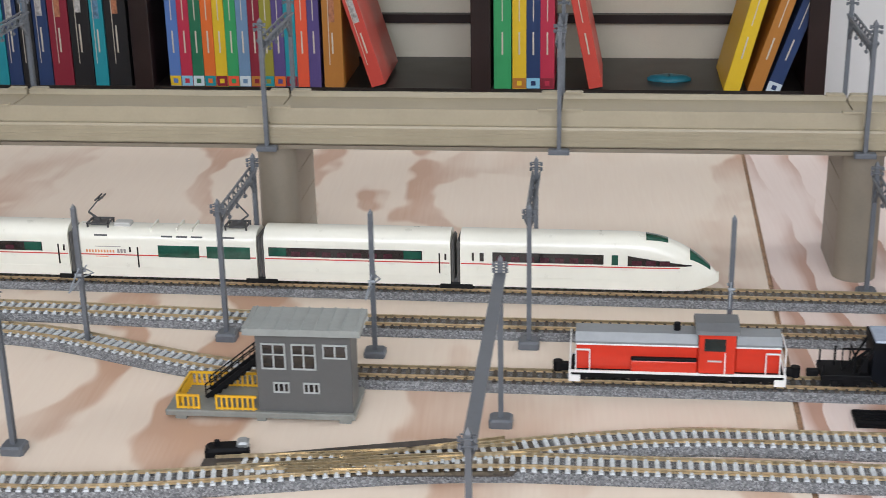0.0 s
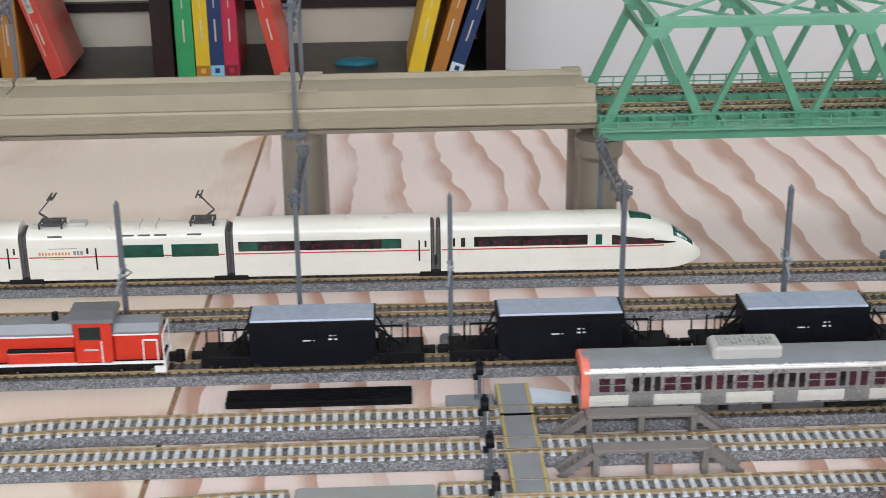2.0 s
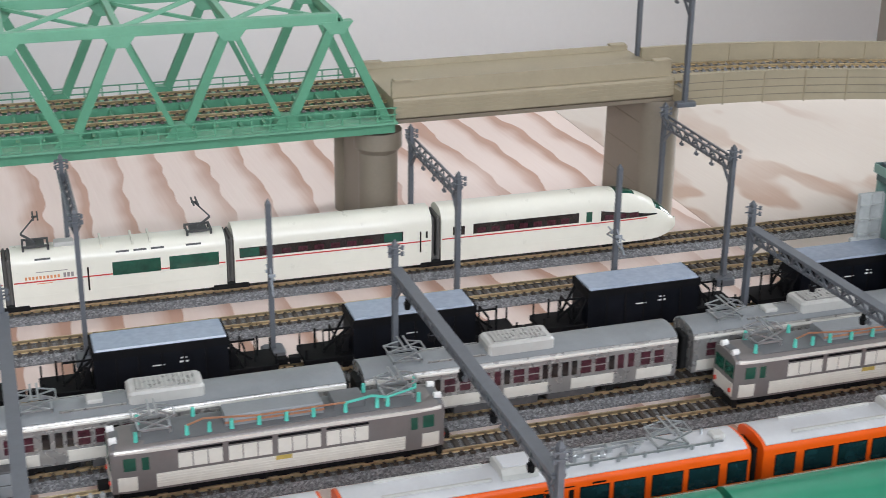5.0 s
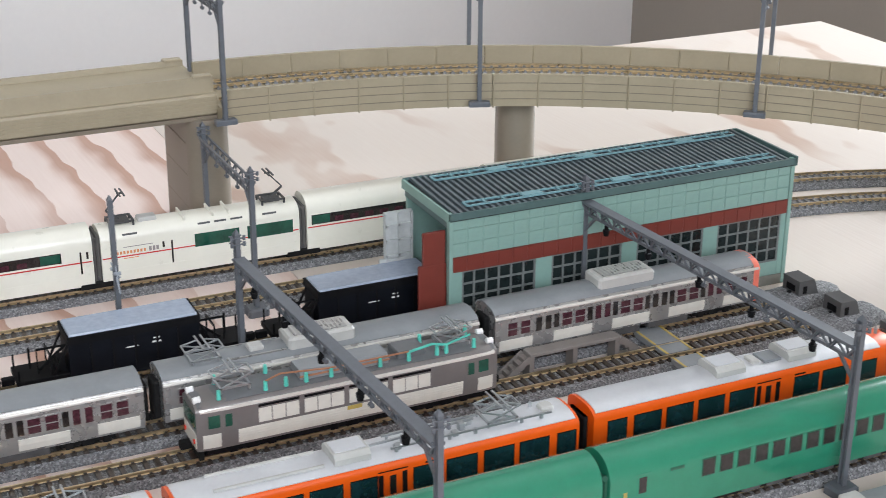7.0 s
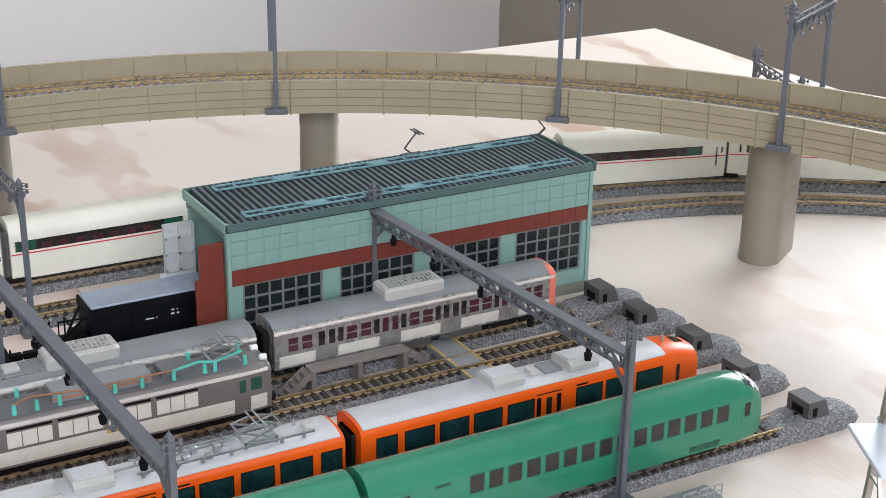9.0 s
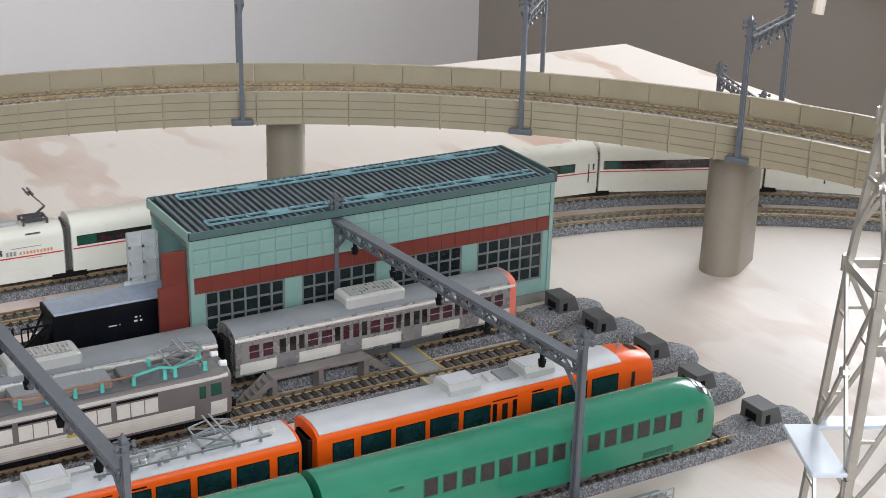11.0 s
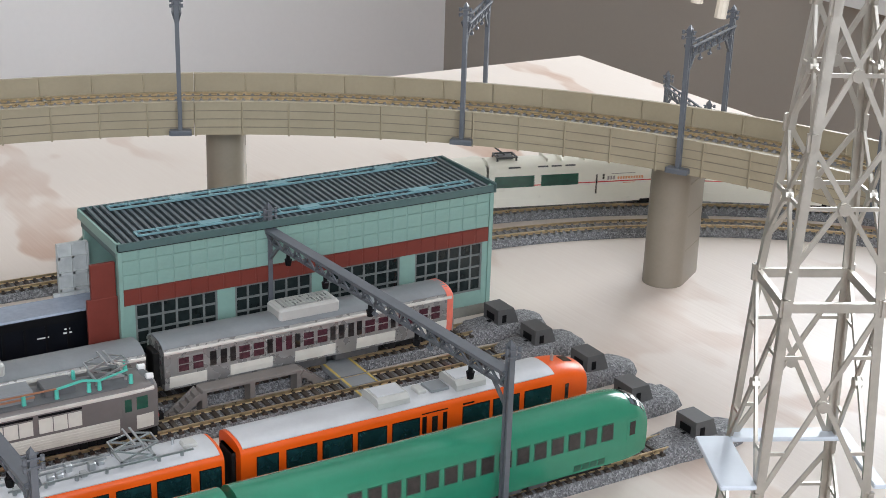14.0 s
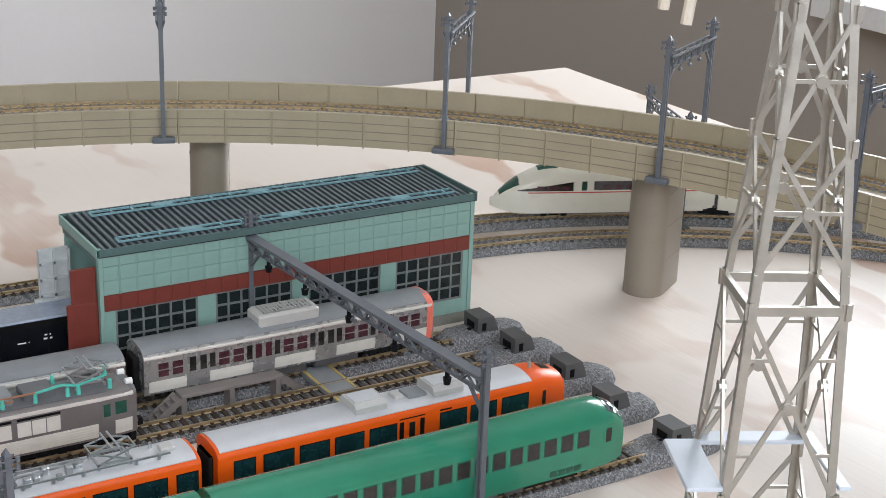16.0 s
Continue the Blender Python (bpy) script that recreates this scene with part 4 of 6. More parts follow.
def silver_car(end):
    """Stainless commuter car; end: 0 plain with pantograph, 1 salmon front at -x, 2 salmon front at +x."""
    t = thing("commuter_train_car", 0, 0, 0, label="stainless steel commuter train car with grey roof and air-conditioner" + (", salmon-red front" if end else ""), category="train car", group="silver commuter train")
    h = Hull(box_prof(9.4, 10.6, 30.6, 4.4), 2.2)
    x0, x1 = -66.5, 66.5
    part("body", h.shell([x0, x1]), SILVER, t, smooth=0.6)
    part("roof", h.top(x0 - 0.05, x1 + 0.05, -8.6, 8.6, 0.25, 2, 10), ROOF_GREY, t, "grey roof", smooth=0.5)
    for s in (-1, 1):
        part("gutter", h.side(x0, x1, 26.2, 27.4, s, 0.45), GUTTER, t)
        doors = [-43.5, -14.5, 14.5, 43.5]
        prev = x0 + (6 if end == 1 else 1.5)
        for i, d in enumerate(doors):
            dr = part("door", h.side(d - 4.6, d + 4.6, 11.4, 25.2, s, 0.14), SILVER, t, "stainless sliding door")
            for a in (-2.3, 2.3):
                part("pane", h.side(d + a - 1.4, d + a + 1.4, 18.0, 24.2, s, 0.2), SEAT_RED if i % 2 else GLASS_DARK, dr)
        mids = [(-61, -49.6), (-37.2, -20.8), (-8.2, 8.2), (20.8, 37.2), (49.6, 61)]
        for k, (a, b) in enumerate(mids):
            if b - a > 14:
                part("window", h.side(a - 1.2, a + 1.2, 18, 24.2, s, 0.12), GLASS_DARK, t)
                part("window", h.side(b - 1.2, b + 1.2, 18, 24.2, s, 0.12), GLASS_DARK, t)
                a, b = a + 2.2, b - 2.2
            m_ = (a + b) / 2
            for p, q in ((a, m_ - 0.4), (m_ + 0.4, b)):
                w = part("window", h.side(p, q, 17.6, 24.4, s, 0.22), SILVER, t)
                part("pane", h.side(p + 0.5, q - 0.5, 18.1, 20.8, s, 0.27, 0.3), SEAT_RED, w)
                part("pane", h.side(p + 0.5, q - 0.5, 21.3, 23.9, s, 0.27, 0.3), SEAT_RED, w)
        for a, b in ((x0 + 2, -48.6), (-38.4, -19.6), (-9.4, 9.4), (19.6, 38.4), (48.6, x1 - 2)):
            part("side_panel", h.side(a, b, 11.6, 16.4, s, 0.22), SILVER_LT, t, "bright corrugated lower panel")
    part("underfloor_box", Mb().box(-30, -12, -8.2, 8.2, 7.4, 10.6, 0.4).box(-8, 6, -8, 8, 7.0, 10.6, 0.4).box(10, 31, -8.2, 8.2, 7.6, 10.6, 0.4), UNDER_GREY, t)
    ac = part("air_conditioner", Mb().box(-15, 13, -6.6, 6.6, 29.6, 34.6, 1.0), AC_GREY, t, "light grey roof air-conditioner")
    part("grille", Mb().box(-12, 10, -4.5, 4.5, 34.4, 35.0), SILVER, ac)
    for k in range(12):
        part("slat", Mb().box(-11.5 + k * 1.8, -10.9 + k * 1.8, -4.2, 4.2, 34.9, 35.15), AC_GREY, ac)
    if end == 0:
        pantograph(t, -48, 30.2)
        part("roof_box", Mb().box(-30, -24, -3, 3, 30, 32.2, 0.5), AC_GREY, t)
        part("pipe", Mb().bar((-40, -5.5, 30.2), (-16, -5.5, 30.2), 0.8).bar((-40, 5.5, 30.2), (-16, 5.5, 30.2), 0.8), SILVER, t)
    if end:
        e, sg = (x0, -1) if end == 1 else (x1, 1)
        part("front_mask", Mb().rings([[(e + sg * o, y * k, 10.6 + (z - 10.6) * k2) for _, y, z in h.ring(e)] for o, k, k2 in ((-2.2, 1.025, 1.012), (0.6, 1.025, 1.012), (1.2, 0.97, 0.99))]), SALMON, t, "salmon-red front")
        part("windscreen", Mb().box(min(e + sg * 1.1, e + sg * 1.45), max(e + sg * 1.1, e + sg * 1.45), -7.6, 7.6, 18.4, 25.4), GLASS_DARK, t)
        part("lower_front", Mb().box(min(e + sg * 1.0, e + sg * 1.6), max(e + sg * 1.0, e + sg * 1.6), -9.2, 9.2, 10.2, 16.5), SILVER, t)
    for e in (x0, x1):
        sg = -1 if e < 0 else 1
        if not (end == 1 and e < 0) and not (end == 2 and e > 0):
            part("gangway", Mb().box(min(e, e + sg * 2.6), max(e, e + sg * 2.6), -4.4, 4.4, 11, 26, 0.5), UNDER, t)
        part("coupler", Mb().box(min(e, e + sg * 3.6), max(e, e + sg * 3.6), -1.5, 1.5, 9.2, 11.4), UNDER, t)
    bogie(t, -45)
    bogie(t, 45)
    return t


s_mid = silver_car(0)
s_mid.location = ((337 + 140.5 + 66.5) * 0.001, YS[0] * 0.001, 0)
copy_at(s_mid, 337 + 140.5 * 2 + 66.5, YS[0])
copy_at(s_mid, 337 + 140.5 * 3 + 66.5, YS[0])
s_front = silver_car(1)
s_front.location = ((337 + 66.5) * 0.001, YS[0] * 0.001, 0)
s_tail = silver_car(2)
s_tail.location = ((337 + 140.5 * 4 + 66.5) * 0.001, YS[0] * 0.001, 0)


def orange_car(end):
    """end: 0 middle car with roof gear and pantograph, 1 sloped nose at -x, 2 rounded nose at +x."""
    t = thing("orange_train_car", 0, 0, 0, label="bright orange express railcar with pale silver roof and dark windows", category="train car", group="orange express train")
    x0, x1 = -73.5, 73.5

    def prof(x):
        hw, zb, zt, r = 9.5, 9.2, 29.8, 3.6
        u = 0.0
        if end == 1 and x < -56:
            u = (-56 - x) / 17.5
        if end == 2 and x > 60:
            u = (x - 60) / 13.5
        if u:
            zt -= (9.0 if end == 1 else 2.2) * u ** (1.6 if end == 1 else 2.4)
            hw *= 1 - (0.16 if end == 1 else 0.10) * u ** 2
            r = 3.6 + 2.5 * u
        return hw, zb, zt, r
    h = Hull(prof, 2.4)
    xs = [x0 + (x1 - x0) * i / 42 for i in range(43)]
    part("body", h.shell(xs), ORANGE, t, smooth=0.7)
    ra, rb = (x0 + 20 if end == 1 else x0 + 1.2), (x1 - 16 if end == 2 else x1 - 1.2)
    part("roof", h.top(ra, rb, -8.4, 8.4, 0.3, 4, 10), ROOF_SILVER, t, "pale silver roof panel", smooth=0.5)
    for s in (-1, 1):
        if end == 2:
            mids, dx = [(-63.5, 8.4), (-50.5, 12), (-36.5, 12), (-22.5, 12), (-8.6, 11.6), (21.5, 12), (35, 12), (49.5, 12.6)], 3.5
        elif end == 1:
            mids, dx = [(-44, 12), (-31, 12), (-18, 12), (-5, 12), (23, 12), (37, 12), (51, 12), (64.5, 8.4)], 8
        else:
            mids, dx = [(-64.5, 8.4), (-51, 12), (-37, 12), (-23, 12), (-9.5, 10), (14, 11), (27, 12), (41.4, 12), (55.4, 12), (68.4, 8)], 1.0
        for a, w_ in mids:
            windows(t, h, [(a - w_ / 2, a + w_ / 2)], 17.0, 24.9, GLASS_TEAL, BLACK, s)
        d = part("door", h.side(dx - 2.6, dx + 2.6, 11.0, 25.4, s, 0.12), ORANGE, t, "orange folding door with slit windows")
        part("pane", h.side(dx - 1.2, dx + 1.2, 17.4, 24, s, 0.2), GLASS_DARK, d)
        for a in (dx - 4.4, dx + 4.4):
            part("slit_window", h.side(a - 0.9, a + 0.9, 15.4, 24.6, s, 0.16), BLACK, t)
        part("panel", h.side(dx - 5.5, dx + 5.5, 25.5, 25.9, s, 0.14), BLACK, t)
        part("number_panel", h.side(dx + 12, dx + 17, 25.5, 26.1, s, 0.14), BLACK, t)
        if end == 2:
            dd = part("door", h.side(61.5, 64.6, 11, 24.4, s, 0.12, nx=3), ORANGE, t)
            part("pane", h.side(62.2, 63.9, 17.2, 24.0, s, 0.2, nx=2), GLASS_DARK, dd)
    def ac_box(x, l=13):
        a = part("air_conditioner", Mb().prism([(-6.4, 29.6), (-6.4, 31.5), (-4.8, 32.9), (4.8, 32.9), (6.4, 31.5), (6.4, 29.6)], "x", x - l / 2, x + l / 2), AC_GREY, t)
        part("grille", Mb().box(x - l / 2 + 1, x + l / 2 - 1, -3.8, 3.8, 32.8, 33.2), ROOF_SILVER, a)
    ac_box(-12)
    if end == 2:
        ac_box(21)
        part("roof_box", Mb().box(0, 3.6, -3, 3, 29.8, 31.2, 0.4), AC_GREY, t)
        part("roof_box", Mb().box(5, 13, -4, 4, 29.8, 30.8, 0.3), ROOF_GREY, t)
        part("horn", Mb().cyl((62, 0, 29), (62, 0, 31.8), 0.7, 8).cyl((62, 0, 31.8), (62, 0, 33.4), 0.3, 6), METAL, t)
        part("headlamp", h.top(66, 70, -2.4, 2.4, 0.2, 3, 3), GLASS_DARK, t)
    elif end == 1:
        ac_box(24)
        part("windscreen", h.top(x0 + 14, x0 + 2, -6.8, 6.8, 0.16, 6, 5), GLASS_DARK, t)
        part("roof_box", Mb().box(-46, -41, -3, 3, 29.6, 30.8, 0.4), AC_GREY, t)
    else:
        pantograph(t, 45, 30.2)
        g = Mb()
        for i in range(9):
            a = 4 + i * 3.6
            g.box(a, a + 2.4, -5 + (i % 3) * 2.4, -2.6 + (i % 3) * 2.4, 29.8, 31.4 + (i % 2) * 1.2, 0.3)
        g.bar((2, 3, 31.6), (38, 3, 31.6), 0.8).bar((2, -5.6, 31.2), (64, -5.6, 31.2), 0.6).bar((-4, -1, 31.4), (36, 0.5, 32), 0.7)
        for a in (4, 14, 24, 34, 52, 60):
            g.cyl((a, -5.6, 29.8), (a, -5.6, 31.6), 0.7, 8)
            g.cyl((a, 3, 29.8), (a, 3, 32), 0.6, 8)
        part("roof_gear", g, METAL, t, "grey roof conduits and insulators")
        part("roof_box", Mb().box(62, 67, -2.4, 2.4, 29.8, 31.4, 0.5), AC_GREY, t)
        part("pipe", Mb().bar((-60, 5, 30.2), (-22, 5, 30.2), 0.9).bar((-60, -5, 30.2), (-22, -5, 30.2), 0.9), AC_GREY, t)
    part("underfloor", Mb().box(-58, 58, -8, 8, 7.2, 9.4, 0.5), UNDER, t)
    for e in (x0, x1):
        sg = -1 if e < 0 else 1
        if not (end == 1 and sg < 0) and not (end == 2 and sg > 0):
            part("end_fairing", Mb().box(min(e, e + sg * 1.6), max(e, e + sg * 1.6), -6, 6, 10, 26, 0.8), UNDER, t)
    bogie(t, -50)
    bogie(t, 50)
    taller(t, 0.0092, 0.0092, 1.09)
    return t


ox = 434 + 73.5
oa = orange_car(1)
oa.location = (ox * 0.001, YS[3] * 0.001, 0)
ob_ = orange_car(0)
ob_.location = ((ox + 152) * 0.001, YS[3] * 0.001, 0)
copy_at(ob_, ox + 304, YS[3])
od = orange_car(2)
od.location = ((ox + 457) * 0.001, YS[3] * 0.001, 0)


def green_car(nose):
    t = thing("green_train_car", 0, 0, 0, label="glossy green limited express railcar with rounded roof" + (" and curved nose" if nose else ""), category="train car", group="green express train")
    x0, x1 = (-86, 78.5) if nose else (-84, 80)

    def prof(x):
        hw, zb, zt, r = 9.6, 8.6, 31.5, 8.2
        if nose and x > 58:
            u = (x - 58) / 20.5
            zt -= 5.2 * u ** 3.6
            hw *= 1 - 0.22 * u ** 4.0
            zb += 1.0 * u ** 3
        return hw, zb, zt, r
    h = Hull(prof, 2.1)
    part("body", h.shell([x0 + (x1 - x0) * i / 44 for i in range(45)]), GREEN, t, smooth=0.8)
    for s in (-1, 1):
        xs = [-49 + 7.45 * i for i in range(15)] if nose else [-56 + 7.5 * i for i in range(16)]
        for a in xs:
            windows(t, h, [(a, a + 5.6)], 18.2, 24.6, SEAT_GREY, GREEN_DK, s, 0.4)
        part("vent", h.side(-62, -56.5, 23.4, 24.4, s, 0.12), GREEN_DK, t)
        w = part("door", h.side(-76, -70, 10, 25, s, 0.1), GREEN, t)
        part("pane", h.side(-74.5, -71.5, 18, 23.6, s, 0.16), SEAT_GREY, w)
        part("emblem", h.side(-80.5, -79.2, 17, 19.6, s, 0.14), GOLD, t)
        if nose:
            d = part("door", h.side(67.3, 72.4, 10, 24.2, s, 0.12, nx=3), GREEN, t)
            part("pane", h.side(68.6, 71.2, 18, 23, s, 0.2, nx=2), GLASS_DARK, d)
            for k in range(4):
                part("grille", h.side(44 + k * 3.6, 47 + k * 3.6, 9.6, 12.0, s, 0.12), GREEN_DK, t)
    if nose:
        part("windscreen", h.top(70.5, 77, -6.5, 6.5, 0.15, 6, 6), GLASS_TEAL, t)
        for z, y in ((14, 5.6), (19, 5.2), (23.0, 4.0)):
            part("front_trim", Mb().cyl((78.2, -y, z), (78.2, y, z), 0.9, 8), METAL, t)
        for y in (-5.4, 5.4):
            part("headlamp", Mb().cyl((77.4, y, 13.6), (79.4, y, 13.6), 1.3, 12), WHITE, t)
    part("underfloor", Mb().box(-62, 58, -8, 8, 7.0, 8.8, 0.5), UNDER, t)
    for k in range(6):
        part("underfloor_box", Mb().box(-30 + k * 11, -22 + k * 11, -8.6, 8.6, 7.0, 9.6, 0.4), UNDER_GREY, t)
    part("end_ring", Mb().box(x0 - 1.8, x0, -8.4, 8.4, 9.5, 26, 1.4), GREEN_DK, t)
    bogie(t, -54)
    bogie(t, 54)
    taller(t, 0.010, 0.010, 1.08)
    return t


SEAT_GREY = mat("window_grey_brown", (0.035, 0.03, 0.028), 0.2, vary=0.3, scale=500)
ga = green_car(True)
ga.location = (0.962, YS[4] * 0.001, 0)
gb = green_car(False)
gb.location = (0.793, YS[4] * 0.001, 0)
copy_at(gb, 626, YS[4])


def electric_engine():
    t = thing("electric_locomotive", 0, 0, 0, label="silver and brown-grey electric locomotive with mint insulators and pantographs", category="locomotive", group="electric locomotives")
    x0, x1 = -61.5, 61.5
    def prof(x):
        u = max(0.0, (abs(x) - 54) / 7.5)
        return 9.5 - 1.0 * u ** 2, 10.5, 27.6 - 0.8 * u ** 2, 2.6
    h = Hull(prof, 2.4)
    xs = [-61.5, -60, -58, -56, -54, 54, 56, 58, 60, 61.5]
    part("body", h.shell(xs), BROWN_GREY, t, smooth=0.6)
    part("roof", h.top(x0 + 1, x1 - 1, -8.0, 8.0, 0.3, 8, 6), ROOF_DARK, t, smooth=0.5)
    for s in (-1, 1):
        part("gutter", h.side(x0 + 1.5, x1 - 1.5, 24.5, 25.6, s, 0.55, nx=10), GUTTER, t)
        low = part("lower_panel", h.side(-46, 46, 11.4, 16.4, s, 0.2), SILVER_LT, t, "ribbed silver lower side panel")
        for k in range(5):
            part("rib", h.side(-46, 46, 11.8 + k * 0.95, 12.2 + k * 0.95, s, 0.32, 0.1), SILVER_LT, low)
        for a in (-38, -20, -2, 16):
            for j in range(3):
                part("louvre", h.side(a + j * 5.4, a + j * 5.4 + 5.0, 17.4, 22.4, s, 0.22), SILVER_LT, t, "silver louvred filter panel")
            part("slot", h.side(a, a + 16, 23.0, 23.8, s, 0.16), BLACK, t)
        for e in (-1, 1):
            d = part("cab_door", h.side(e * 49.5 - 2.2, e * 49.5 + 2.2, 11.4, 23.6, s, 0.16), BROWN_GREY, t)
            part("pane", h.side(e * 49.5 - 1.3, e * 49.5 + 1.3, 18.4, 22.8, s, 0.24), GLASS_GREEN, d)
            part("cab_window", h.side(e * 55 - 2.2, e * 55 + 2.2, 18.6, 23.0, s, 0.16, nx=3), GLASS_GREEN, t)
            part("cab_panel", h.side(e * 56 - 3.4, e * 56 + 3.4, 11.4, 16.4, s, 0.2, nx=3), SILVER_LT, t)
        part("name_plate", h.side(-3, 3, 15.0, 16.4, s, 0.36), GOLD, t)
    for e in (-1, 1):
        part("windscreen", Mb().box(min(e * 61.4, e * 61.75), max(e * 61.4, e * 61.75), -7.2, -0.6, 18.6, 23.4), GLASS_GREEN, t)
        part("windscreen", Mb().box(min(e * 61.4, e * 61.75), max(e * 61.4, e * 61.75), 0.6, 7.2, 18.6, 23.4), GLASS_GREEN, t)
        part("front_panel", Mb().box(min(e * 61.4, e * 61.8), max(e * 61.4, e * 61.8), -7.6, 7.6, 11.4, 16.6), SILVER_LT, t)
        for y in (-6, 6):
            part("tail_lamp", Mb().cyl((e * 61.5, y, 13.6), (e * 62.3, y, 13.6), 0.9, 10), LOCO_RED, t)
            part("headlamp", Mb().cyl((e * 58.5, y * 0.75, 27.6), (e * 61.2, y * 0.75, 27.4), 1.2, 10), WHITE, t)
        part("coupler", Mb().box(min(e * 62, e * 66), max(e * 62, e * 66), -1.6, 1.6, 9, 11.6), UNDER, t)
        pantograph(t, e * 45, 28.2)
        part("snow_plough", Mb().prism([(-8, 6.6), (8, 6.6), (8, 10.4), (-8, 10.4)], "x", min(e * 59, e * 61), max(e * 59, e * 61)), UNDER, t)
    part("roof_hatch", Mb().prism([(-5.6, 27.4), (-5.6, 29.4), (-4.4, 30.8), (4.4, 30.8), (5.6, 29.4), (5.6, 27.4)], "x", -20, 16), ROOF_GREY, t, "grey roof hatch with copper edge")
    part("hatch_trim", Mb().box(-20.2, 16.2, -6.0, -5.5, 28.6, 29.2), COPPER, t)
    part("roof_box", Mb().box(20, 32, -5, 5, 27.6, 30.2, 0.5), ROOF_DARK, t)
    for x in (-52, -34, -26, -18, -8, 2, 12, 24, 36, 40, 52):
        part("insulator", Mb().cyl((x, -6.6, 27.2), (x, -6.6, 30.4), 0.9, 10, 0.7), MINT, t, "mint green insulator")
    for x in (-50, -30, 34, 54):
        part("insulator", Mb().cyl((x, 5.6, 27.4), (x, 5.6, 30.6), 0.9, 10, 0.7), MINT, t, "mint green insulator")
    part("busbar", Mb().bar((-34, -6.6, 30.4), (-28, -6.0, 31.8), 0.5).bar((-28, -6, 31.8), (-8, -6.6, 30.4), 0.5).bar((-8, -6.6, 30.5), (24, -6.6, 30.6), 0.5), COPPER, t)
    part("busbar", Mb().bar((24, -6.6, 30.4), (34, -6, 31.4), 0.7).bar((34, -6, 31.4), (40, -6.6, 30.4), 0.7).bar((40, -6.6, 30.4), (52, -3, 30.8), 0.6), MINT, t)
    part("underframe", Mb().box(-58, 58, -7.6, 7.6, 8.0, 10.6, 0.4), BLACK, t)
    for x in (-40, 0, 40):
        bogie(t, x, BLACK, 15)
    taller(t, 0.0105, 0.0105, 1.14)
    return t


el = electric_engine()
el.location = (0.580, YS[1] * 0.001, 0)
copy_at(el, 825, YS[1])


